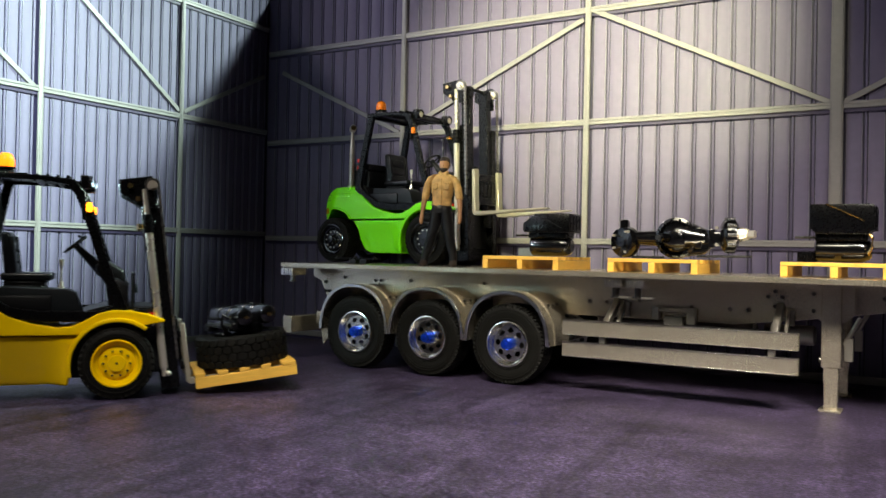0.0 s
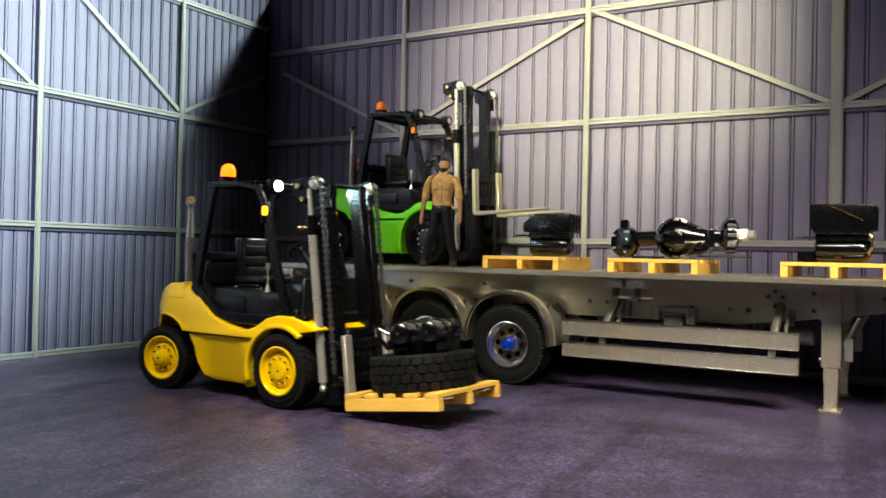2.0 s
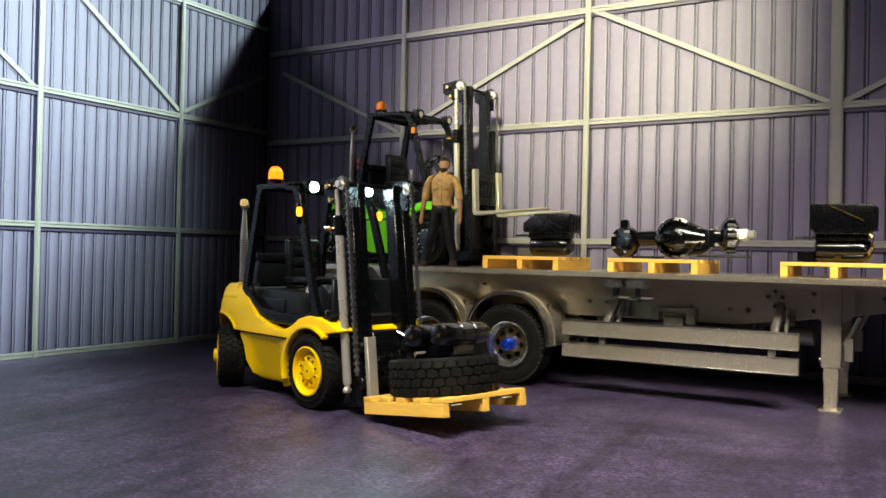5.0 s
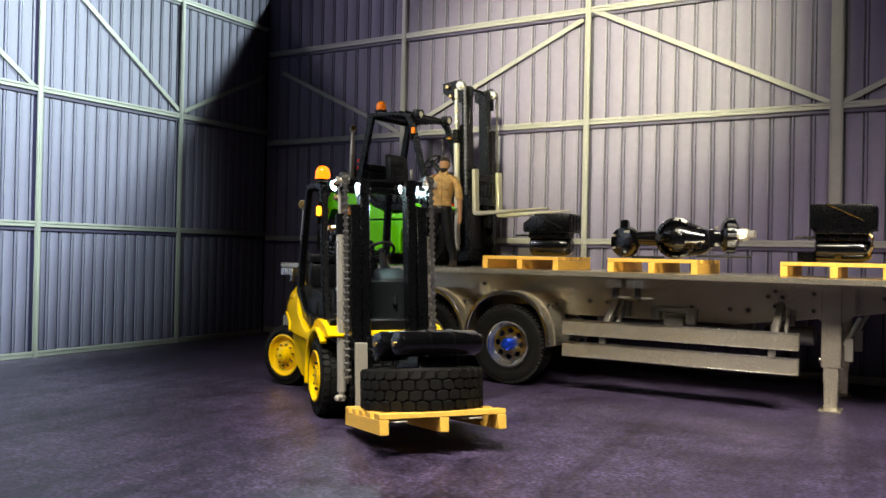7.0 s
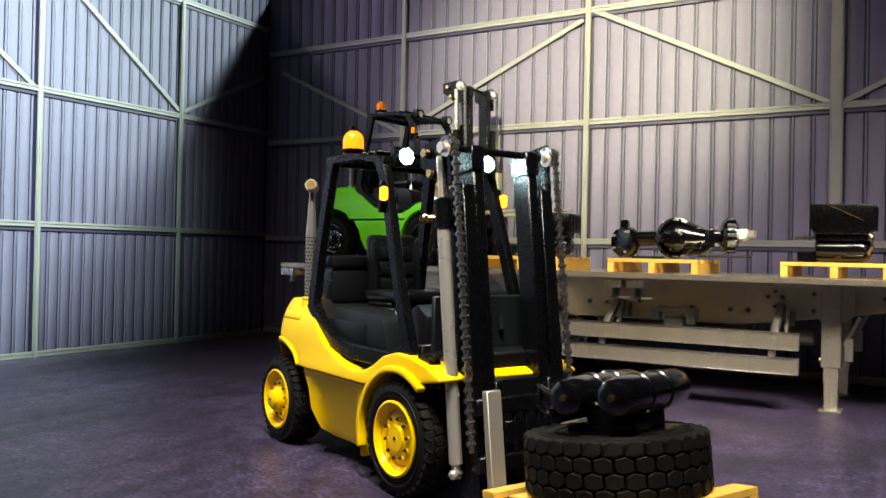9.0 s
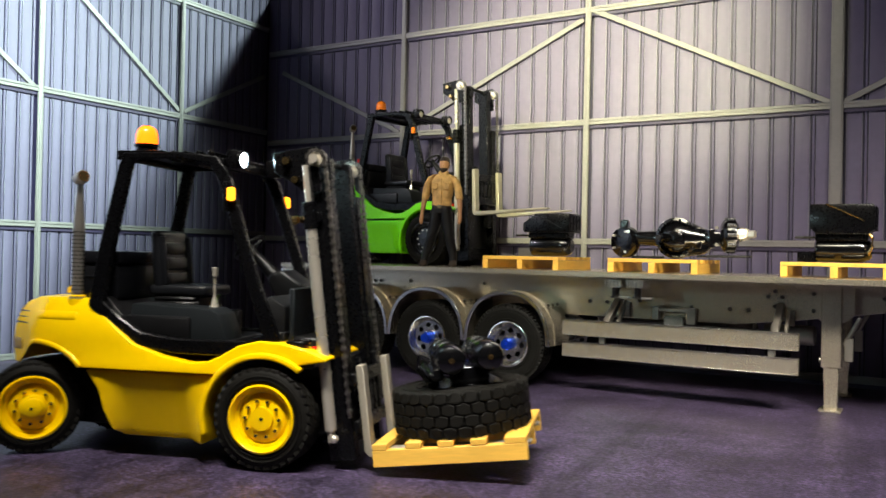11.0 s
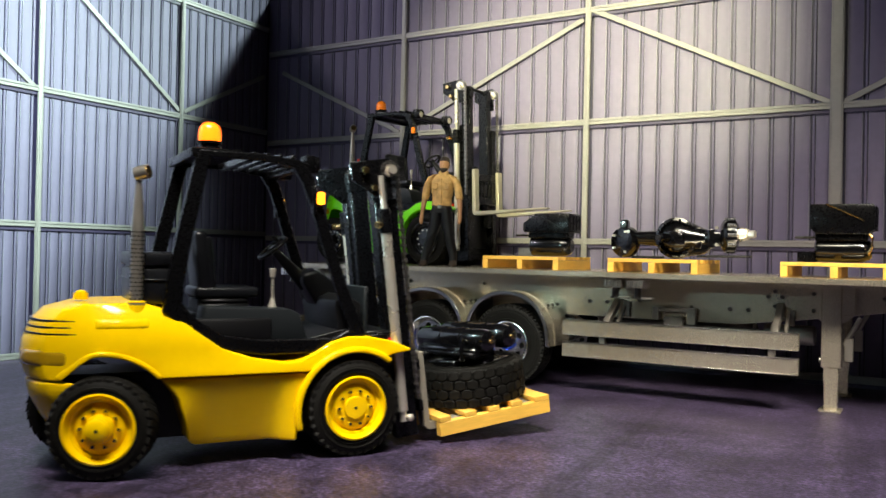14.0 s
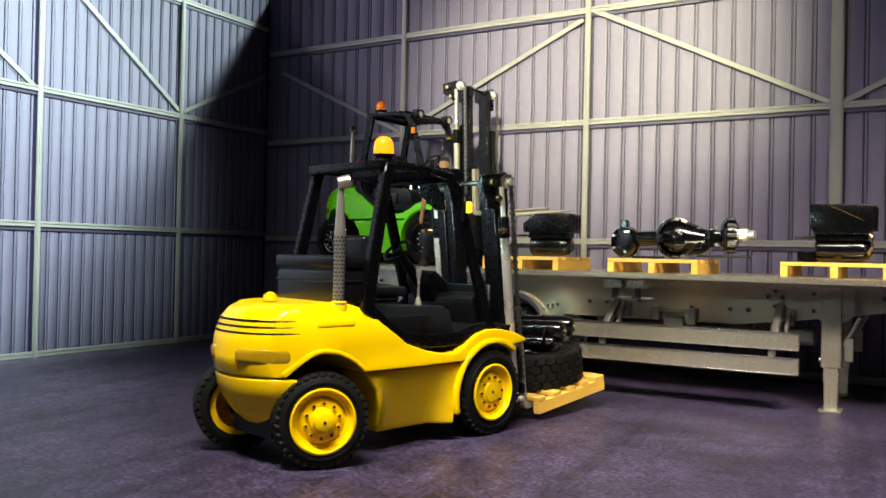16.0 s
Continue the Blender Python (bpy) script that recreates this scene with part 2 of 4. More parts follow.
def wall(name, label, length, m, columns, rails, braces, runs, band=5.0, relief=1.0):
    """A sheet-metal wall along +x at y = 0 that faces -y; runs are (start, pitch, count) of sheets; everything in millimetres."""
    low = 0.4 + 1.6 * relief
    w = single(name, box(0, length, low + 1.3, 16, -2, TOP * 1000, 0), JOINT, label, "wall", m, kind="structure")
    for start, pitch, count in runs:
        flat = pitch - band
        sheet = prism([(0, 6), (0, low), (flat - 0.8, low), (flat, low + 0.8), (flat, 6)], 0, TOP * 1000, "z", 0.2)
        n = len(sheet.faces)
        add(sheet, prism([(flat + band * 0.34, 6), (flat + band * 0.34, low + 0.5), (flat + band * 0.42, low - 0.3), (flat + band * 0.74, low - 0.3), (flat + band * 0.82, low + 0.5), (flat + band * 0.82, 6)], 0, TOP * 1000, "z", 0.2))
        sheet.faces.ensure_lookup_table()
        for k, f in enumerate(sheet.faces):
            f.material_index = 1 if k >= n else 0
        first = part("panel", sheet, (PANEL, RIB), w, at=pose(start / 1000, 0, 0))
        for i in range(1, count):
            again(first, pose((start + i * pitch) / 1000, 0, 0))
    for x, wd in columns:
        part("column", join(box(x - wd / 2, x + wd / 2, -3.4, 0.3, 0, TOP * 1000, 0.6), box(x - wd / 2 + 1.6, x + wd / 2 - 1.6, -4.2, -3.0, 0, TOP * 1000, 0.4)), RAIL, w, "pale mauve-grey upright")
    xs = [0] + sorted(c[0] for c in columns) + [length]
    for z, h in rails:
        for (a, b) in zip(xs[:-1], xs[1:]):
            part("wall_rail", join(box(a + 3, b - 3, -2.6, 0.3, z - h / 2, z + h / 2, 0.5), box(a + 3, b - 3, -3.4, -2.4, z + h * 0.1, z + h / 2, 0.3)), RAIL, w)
            # shadow printed below the rail, put in as a thin dark strip
            part("rail_flange", box(a + 3, b - 3, -0.6, 0.35, z - h / 2 - 4.2, z - h / 2 - 0.05, 0.2), RAIL_SHADOW, w, "dark purple strip, the printed shadow of the rail")
    for (xa, za, xb, zb) in braces:
        d = math.hypot(xb - xa, zb - za)
        bm = box(0, d, -1.9, 0.2, -3.0, 3.0, 0.5)
        bm.transform(Matrix.Translation((xa, 0, za)) @ Matrix.Rotation(-math.atan2(zb - za, xb - xa), 4, "Y"))
        part("brace", bm, RAIL, w)
    return w


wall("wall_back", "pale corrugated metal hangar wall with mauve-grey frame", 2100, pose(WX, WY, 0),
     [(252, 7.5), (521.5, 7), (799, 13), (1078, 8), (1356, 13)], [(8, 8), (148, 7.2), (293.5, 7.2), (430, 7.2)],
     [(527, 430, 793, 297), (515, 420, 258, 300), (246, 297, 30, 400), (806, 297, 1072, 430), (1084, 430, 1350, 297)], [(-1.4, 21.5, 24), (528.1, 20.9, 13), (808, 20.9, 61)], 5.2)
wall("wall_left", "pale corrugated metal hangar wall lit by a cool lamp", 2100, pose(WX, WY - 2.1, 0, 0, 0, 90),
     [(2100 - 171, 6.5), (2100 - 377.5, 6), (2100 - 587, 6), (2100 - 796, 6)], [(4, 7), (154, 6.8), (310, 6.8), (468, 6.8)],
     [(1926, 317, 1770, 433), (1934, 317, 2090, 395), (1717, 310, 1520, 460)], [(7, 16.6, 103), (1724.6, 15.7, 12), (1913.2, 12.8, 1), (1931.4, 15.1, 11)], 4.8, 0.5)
# added room shell out of view; it shuts out the world light
single("wall_right", box(0, 20, -3000, 3000, 0, 2400, 0), ROOM, "plain dim room wall added out of view", "wall", pose(1.6, 0, 0), kind="structure")
single("wall_front", box(-3000, 3000, 0, 20, 0, 2400, 0), ROOM, "plain dim room wall added out of view", "wall", pose(0, -1.6, 0), kind="structure")
single("wall_behind", box(-3000, 3000, 0, 20, 0, 2400, 0), ROOM, "plain dim room wall added unseen behind the hangar sheets", "wall", pose(0, 2.4, 0), kind="structure")
single("wall_side", box(0, 20, -3000, 3000, 0, 2400, 0), ROOM, "plain dim room wall added unseen beside the hangar sheets", "wall", pose(-2.4, 0, 0), kind="structure")
single("ceiling", box(-3000, 3000, -3000, 3000, 0, 20, 0), ROOM, "plain dim room ceiling added out of view", "ceiling", pose(0, 0, 1.6), kind="structure")


# ---- wheels ----
def tyre_body(R, rim, width):
    """A tyre carcass about y, from y = 0 (outer wall) to width, with raised rings on its wall."""
    h = width
    prof = [(rim, 1.5), (rim + 1.5, 0.6), (R - 7, 0.0), (R - 3.6, 0.7), (R - 1.6, 2.4), (R - 1.4, h / 2), (R - 1.6, h - 2.4), (R - 3.6, h - 0.7), (R - 7, h), (rim, h - 1.5)]
    bm = turned(prof, 64)
    for r in (rim + 2.2, R - 6.6, R - 9.0):
        add(bm, turned([(r, 0.3), (r + 0.25, -0.3), (r + 0.8, -0.3), (r + 1.05, 0.3)], 48))
    return bm


def tread(R, width, count, rows, high):
    """Rows of six-sided blocks round a tyre, staggered so that they interlock; shoulder blocks wrap over the edge."""
    bm = bmesh.new()
    step = 2 * math.pi / count
    span = (width - 0.6) / rows
    for k in range(count):
        for row in range(rows):
            a = step * (k + 0.5 * (row % 2))
            u, v = R * step * 0.44, span * 0.52
            edge = row in (0, rows - 1)
            lean = 1 if row % 2 else -1
            pts = [(-u, -v * 0.55), (-u * 0.25, -v), (u, -v * 0.75), (u, v * 0.55), (u * 0.25, v), (-u, v * 0.75)]
            pts = pts if lean > 0 else [(-p, q) for p, q in pts][::-1]
            lim = width / 2 - 0.2 - abs(span * (row + 0.5 - rows / 2))
            out = -1 if row < rows / 2 else 1
            pts = [(p, max(-lim, min(lim, q)) if q * out > 0 else q) for p, q in pts]
            b = prism(pts, -1.6, high, "z", 0.3)
            if edge:
                for vert in b.verts:
                    if vert.co.y * out > lim * 0.6:
                        vert.co.z -= 0.9
            b.transform(Matrix.Rotation(-a + math.pi / 2, 4, "Y") @ Matrix.Translation((0, 0.3 + span * (row + 0.5), R - 1.5)))
            add(bm, b)
    return bm


def holes_disc(R, r_hole, count, r_ring, y0, y1, hub):
    """A wheel disc with round openings, made of radial strips."""
    bm = bmesh.new()
    seg = count * 8
    layers = []
    for y in (y0, y1):
        inner, lo, hi, outer = [], [], [], []
        for k in range(seg):
            a = 2 * math.pi * k / seg
            ph = (k % 8) / 8 * 2 * math.pi / count - math.pi / count
            half = math.asin(min(1, r_hole / r_ring))
            d = math.sqrt(max(r_hole ** 2 - (r_ring * math.tan(ph)) ** 2, 0)) if abs(ph) < half else 0
            for lst, r in ((inner, hub), (lo, r_ring - max(d, 0.05)), (hi, r_ring + max(d, 0.05)), (outer, R)):
                lst.append(bm.verts.new((r * math.cos(a), y, r * math.sin(a))))
        layers.append((inner, lo, hi, outer))
    for k in range(seg):
        j = (k + 1) % seg
        for A in layers:
            bm.faces.new((A[0][k], A[0][j], A[1][j], A[1][k]))
            bm.faces.new((A[2][k], A[2][j], A[3][j], A[3][k]))
        for n in (1, 2):
            bm.faces.new((layers[0][n][k], layers[0][n][j], layers[1][n][j], layers[1][n][k]))
    bmesh.ops.recalc_face_normals(bm, faces=bm.faces)
    return bm


def ring_of(maker, count, r, y, turn=0.0):
    out = bmesh.new()
    for k in range(count):
        a = 2 * math.pi * k / count + turn
        b = maker()
        b.transform(Matrix.Translation((r * math.cos(a), y, r * math.sin(a))))
        add(out, b)
    return out


def trailer_wheel(parent, at):
    w = part("wheel", turned([(0.01, 9), (9, 9), (9, 24), (0.01, 24)], 20), ALU_DULL, parent, "silver truck wheel with a blue hub", at=at)
    part("tyre", tyre_body(40.6, 22.4, 24), RUBBER, w, "black rubber truck tyre")
    tagged(part("tread", tread(40.6, 24, 60, 3, 1.2), RUBBER, w, smooth=0), kind="stuff")
    part("rim", join(turned([(22.6, 1.2), (22.9, -0.6), (21.6, -1.0), (20.6, 0.4), (19.6, 4.2), (17.2, 6.4), (17.2, 7.4), (22.6, 7.4)], 48),
                     holes_disc(17.6, 2.9, 8, 13.2, 5.6, 7.2, 8.5), turned([(8.7, 7.0), (8.7, 4.8), (0.01, 4.8)], 32),
                     ring_of(lambda: rod((0, 1.6, 0), (0, -0.9, 0), 1.0, seg=6), 10, 7.6, 4.2)), ALU_BRIGHT, w, "polished aluminium rim with round holes")
    part("hub", join(rod((0, 6, 0), (0, -0.8, 0), 6.0, seg=24, w=0.4), rod((0, 0, 0), (0, -5.4, 0), 5.0, 4.6, 24), ring_of(lambda: rod((0, 1, 0), (0, -1.2, 0), 0.9, seg=6), 6, 4.8, -0.8), rod((0, -5, 0), (0, -6.4, 0), 2.8, 2.2, 6)), BLUE, w, "blue anodised hub")
    return w


# ---- the trailer: coordinates along the hall, millimetres ----
def build_trailer():
    T = thing("flatbed_trailer", "bare aluminium three-axle flatbed model trailer on its landing legs", "trailer", pose(-0.37, 0.84, 0))
    off = Matrix.Translation((370, -840, 0))

    def tp(name, bm, material, label="", smooth=38):
        bm.transform(off)
        return part(name, bm, material, T, label, smooth)

    tp("deck", join(box(-668, 300, 744, 938, 110.5, 115.5, 0.4), box(-668, 300, 748, 934, 109.4, 110.8, 0.1)), ALU, "flat sheet aluminium deck")
    side = [(-660, 109.5), (-660, 99), (-648, 94), (-640, 78), (-634, 70), (-600, 70), (-160, 70.5), (-113, 76), (-70, 82), (-20, 90), (300, 92), (300, 109.5)]
    for y in (795, 880):
        tp("main_beam", prism(side, y, y + 5, "y", 0.3), ALU, "sheet aluminium side beam")
        tp("beam_flange", box(-650, 300, y - 3, y + 9, 106.5, 109.4, 0.2), ALU)
    for x in (-590, -500, -410, -300, -200, -30, 100, 240):
        tp("cross_member", box(x - 4, x + 4, 800.2, 879.8, 90, 105, 0.4), ALU_DULL)
    for x, z in ((-611, 99), (-566, 97), (-558, 97), (-517, 98), (-422, 98.5), (-127, 102), (-127, 88.5), (-133, 97), (-121, 97), (-95, 101), (-95, 86), (-66, 101), (-66, 86), (-273, 99), (-251, 88), (-640, 93), (-640, 82), (-634, 82), (-302, 85), (-284, 85), (-201, 84), (-166, 84), (-150, 84), (-40, 99)):
        tp("screw", join(rod((x, 795.1, z), (x, 793.2, z), 2.0, 1.7, 12), box(x - 1.2, x + 1.2, 792.9, 793.4, z - 0.25, z + 0.25, 0), box(x - 0.25, x + 0.25, 792.9, 793.4, z - 1.2, z + 1.2, 0)), SCREW)
    # axles, wheels and mudguards
    for i, x in enumerate((-559, -464.5, -370)):
        tp("axle", join(rod((x, 770, 40.8), (x, 910, 40.8), 5), box(x - 5, x + 5, 806, 816, 36, 72, 0.8), box(x - 5, x + 5, 862, 872, 36, 72, 0.8), box(x - 34, x + 34, 807, 815, 56, 61, 0.6)), ALU_DULL)
        for near in (True, False):
            at = pose((x + 370) / 1000, (746.6 - 840) / 1000, 0.0408, 0, 13 * i, 0) if near else pose((x + 370) / 1000, (933 - 840) / 1000, 0.0408, 0, 11 * i, 180)
            trailer_wheel(T, at)
            arc = [(46.6 * math.copysign(abs(math.cos(a)) ** 0.86, math.cos(a)), 52.0 * abs(math.sin(a)) ** 0.9 if 0 < a < math.pi else 0) for a in (math.pi * k / 28 for k in range(29))]
            out = [(x + a, 41.5 + b) for a, b in arc]
            inn = [(x + a * 0.972, 41.5 + b * 0.976) for a, b in arc]
            lip = [(x + a * 1.012, 41.5 + b * 1.012) for a, b in arc]
            inn2 = [(x + a * 0.93, 41.5 + b * 0.937) for a, b in arc]
            y0, y1 = (741.5, 794) if near else (886, 938.5)
            shell = prism(out + inn[::-1], y0, y1, "y", 0)
            yl = y0 - 0.6 if near else y1 - 1.6
            ring_lip = prism(lip + inn[::-1], y0 + 16, y0 + 17.2, "y", 0)
            add(shell, ring_lip)
            tp("mudguard", shell, ALU, "half-round aluminium mudguard")
            # brighter metal than the mudguard puts the lip's highlight into its colour
            tp("mudguard_lip", prism(lip + inn2[::-1], yl, yl + 2.2, "y", 0.45), ALU_BRIGHT, "rolled aluminium lip, its highlight put in as brighter metal")
            if near:
                for y in (760, 772, 784):
                    tp("screw", rod((x + 37, y, 80), (x + 38.5, y, 81.8), 1.5, seg=10), SCREW)
    # side guard
    for z0, z1 in ((54.4, 69.3), (34.0, 48.4)):
        tp("guard_rail", join(box(-311, -100.5, 745.5, 747.2, z0, z1, 0.3), box(-311, -309.5, 745.6, 753, z0 + 0.5, z1 - 0.5, 0.2), box(-102, -100.5, 745.6, 753, z0 + 0.5, z1 - 0.5, 0.2)), ALU, "folded aluminium side guard rail")
        # light caught on the folds goes into the brighter metal of these edges
        for z in (z1 - 0.9, z0):
            tp("rail_lip", box(-311, -100.5, 744.3, 753, z, z + 0.9, 0.3), ALU_BRIGHT, "folded edge, its highlight put in as brighter metal")
    for x in (-272, -122):
        strut = join(box(x - 3, x + 3, 748, 752, 38, 68, 0.4), prism([(794, 92), (794, 84), (752, 58), (750, 64)], x - 3, x + 3, "x", 0.4), box(x + 8, x + 12, 790, 794, 72, 86, 0.4), prism([(794, 88), (794, 82), (770, 62), (768, 66)], x + 6, x + 9, "x", 0.4))
        tp("guard_bracket", strut, ALU_DULL)
    # landing legs
    for y in (786, 884):
        tp("landing_leg", join(box(-88, -72, y, y + 13, 38, 109, 0.8), box(-72.2, -62, y + 2, y + 5, 84, 110, 0.4), prism([(-72.2, 76), (-72.2, 84), (-62, 84)], y + 2, y + 5, "y", 0.2), prism([(-88, 84), (-96, 84), (-88, 76)], y + 8, y + 11, "y", 0.2), box(-96, -88, y + 8, y + 11, 84, 110, 0.3)), ALU, "square aluminium landing leg")
        tp("leg_foot", join(box(-86, -74, y + 1.5, y + 11.5, 24, 40, 0.5), box(-85.4, -74.6, y + 2.2, y + 10.8, 2.0, 26, 0.5), box(-89, -71, y - 3, y + 16, 0, 2.4, 0.4)), ALU)
        tp("leg_brace", join(rod((-70, y + 6, 58), (-58, y + 6, 82), 2), rod((-90, y + 6, 44), (-86, y + 6, 44), 2.6), box(-70, -63, y + 4, y + 9, 44, 64, 0.5)), ALU_DULL)
    tp("leg_crossbar", box(-82, -78, 799.2, 883.8, 56, 64, 0.6), ALU_DULL)
    # twist-lock clamps under the deck edge
    for x0, x1 in ((-271, -254), (-250, -232)):
        tp("container_lock", join(box(x0, x1, 747, 768, 103.5, 109.2, 0.5), box(x0 + 0.8, x1 - 0.8, 746, 766, 101.4, 104, 0.4), *[box(x0 + 2 + k * 3.4, x0 + 3.6 + k * 3.4, 745.4, 747, 102, 109, 0.2) for k in range(5)]), ALU_BRIGHT, "ribbed aluminium lock block")
        tp("lock_bolt", join(rod((0.5 * (x0 + x1), 757, 102), (0.5 * (x0 + x1), 757, 92), 3.2), rod((0.5 * (x0 + x1), 757, 93), (0.5 * (x0 + x1), 757, 91.6), 5)), SCREW, "dark steel bolt")
        tp("lock_handle", box(0.5 * (x0 + x1), 0.5 * (x0 + x1) + 14, 754, 760, 91.2, 93, 0.4), ALU_DULL)
    for y in (747, 905):
        tp("corner_lock", join(box(-670, -652, y, y + 24, 100.5, 109.2, 0.5), *[box(-666 + k * 3.4, -664.6 + k * 3.4, y - 0.8, y + 0.6, 101, 109, 0.2) for k in range(4)], rod((-660, y + 10, 101), (-660, y + 10, 94), 3), rod((-660, y + 10, 94.4), (-660, y + 10, 93), 5)), ALU_BRIGHT)
    tp("rear_bumper", join(box(-668, -656, 752, 930, 33, 52, 0.6), box(-668.5, -655.5, 751, 753, 32.5, 52.5, 0.3)), ALU, "box-section aluminium rear bumper")
    for y in (806, 866):
        tp("bumper_arm", prism([(-656, 36), (-656, 48), (-634, 78), (-622, 78), (-622, 70)], y, y + 5, "y", 0.3), ALU_DULL)
    tp("rear_bracket", join(prism([(-640, 40), (-632, 58), (-618, 74), (-612, 70), (-626, 50), (-628, 26), (-636, 18)], 786, 789, "y", 0.3), box(-642, -636, 780, 786, 44, 58, 0.4)), ALU)
    # air tank bracket and valves below the beam
    tp("valve_bracket", join(box(-232, -202, 788, 794.6, 79, 82.4, 0.4), box(-236, -230, 786, 794.6, 71, 83, 0.4), box(-204, -196, 788, 794.6, 68, 83, 0.4), box(-226, -208, 790, 794, 66, 74, 0.5), rod((-200, 788.4, 76), (-200, 786.6, 76), 2, seg=10)), ALU_DULL)
    tp("underbody_tank", join(rod((-290, 838, 58), (-150, 838, 58), 12, seg=24, w=2), rod((-140, 820, 62), (-96, 820, 62), 9, seg=20, w=1.5)), ALU_DULL, "dull metal cylinder under the frame")
    tp("air_line", tube([(-318, 806, 74), (-296, 803, 70), (-250, 802, 67), (-150, 802, 66), (-110, 805, 60)], 1.3, 6), SCREW)
    return T


build_trailer()


# ---- forklifts: x forward, y left, origin under the front axle ----
def fork_wheel(parent, x, y, R, rim_mat, rim_label, front):
    """A wheel whose outer face looks to -y in its own space; turned for the left side."""
    right = y < 0
    k = 1.0 if front else 0.98
    w = part("wheel", turned([(0.01, 4), (8, 4), (8, 22), (0.01, 22)], 20), BLACK, parent, "truck wheel with a deep-treaded tyre", at=pose(x / 1000, y / 1000, R / 1000, 0, 0, 0 if right else 180))
    part("tyre", tyre_body(R, 19.8 * k, 24), RUBBER, w, "black rubber tyre")
    tagged(part("tread", tread(R, 23, 34, 4, 1.2), RUBBER, w, smooth=0, at=pose(0, 0.0005, 0)), kind="stuff")
    boss = [(7.2 * k, 2.6), (6.8 * k, 0.8), (0.01, 0.6)] if front else [(8.4 * k, 2.6), (7.8 * k, -0.6), (6.6 * k, -1.2), (6.2 * k, -3.4), (4.8 * k, -4.4), (0.01, -4.4)]
    rim = join(turned([(20 * k, 1.4), (20.4 * k, -0.4), (19.2 * k, -0.9), (18 * k, 0.2), (17.2 * k, 2.6), (15.4 * k, 3.2), (14.8 * k, 4.6), (13.4 * k, 3.4), (12.6 * k, 2.8)] + boss, 44),
               turned([(20 * k, 1.4), (20 * k, 20), (16 * k, 20)], 40),
               ring_of(lambda: rod((0, 2, 0), (0, -0.6, 0), 1.35 * k, 1.2 * k, 8), 10, 10.6 * k, 2.4))
    part("rim", rim, rim_mat, w, rim_label)
    part("lug_nuts", ring_of(lambda: rod((0, 1, 0), (0, -0.9, 0), 0.95 * k, seg=6), 10, 10.6 * k, 1.6), CHROME if rim_mat is BLACK_GLOSS else SCREW, w)
    part("hub_centre", rod((0, 1, 0), (0, 0.3 if front else -4.7, 0), 1.0 * k, seg=10), SCREW, w)
    return w


def arc_pts(cx, cz, r, a0, a1, n):
    return [(cx + r * math.cos(radians(a0 + (a1 - a0) * k / n)), cz + r * math.sin(radians(a0 + (a1 - a0) * k / n))) for k in range(n + 1)]


def hull(bm):
    """Draws the flanks of the body in: a rounded tail, a narrower hood and a tucked-in skirt."""
    for v in bm.verts:
        x, y, z = v.co
        s = 1.0
        if x < -140:
            s *= 1 - 0.34 * ((-140 - x) / 50) ** 2
        if x < -150:
            v.co.x = x + 11 * (abs(y) / 46) ** 2.4 * min((-150 - x) / 25, 1)
        if z > 74 and x < -60:
            s *= 1 - 0.16 * min((z - 74) / 22, 1) ** 1.5
        if z > 90 and x < -60:
            s *= 1 - 0.08 * min((z - 90) / 8, 1) ** 2
        if 54.5 < z < 68 and -128 < x < -24:
            s *= 1 + 0.055 * (68 - z) / 13.5 * max(0.0, min((x + 128) / 14, (-24 - x) / 10, 1))
        if z < 54 and -104 < x < -42:
            s *= 1 - 0.26 * (54 - z) / 41 * min((x + 104) / 6, (-42 - x) / 6, 1)
        v.co.y = y * s
    return bm


def gridded(bm):
    """Cuts a body into bands, so that its flanks can curve."""
    for axis, cuts in ((0, range(-188, 30, 8)), (2, range(18, 100, 6)), (1, (-40, -30, -15, 0, 15, 30, 40))):
        for c in cuts:
            no = [0, 0, 0]
            no[axis] = 1
            co = [0, 0, 0]
            co[axis] = c
            bmesh.ops.bisect_plane(bm, geom=bm.verts[:] + bm.edges[:] + bm.faces[:], plane_co=co, plane_no=no)
    return bm


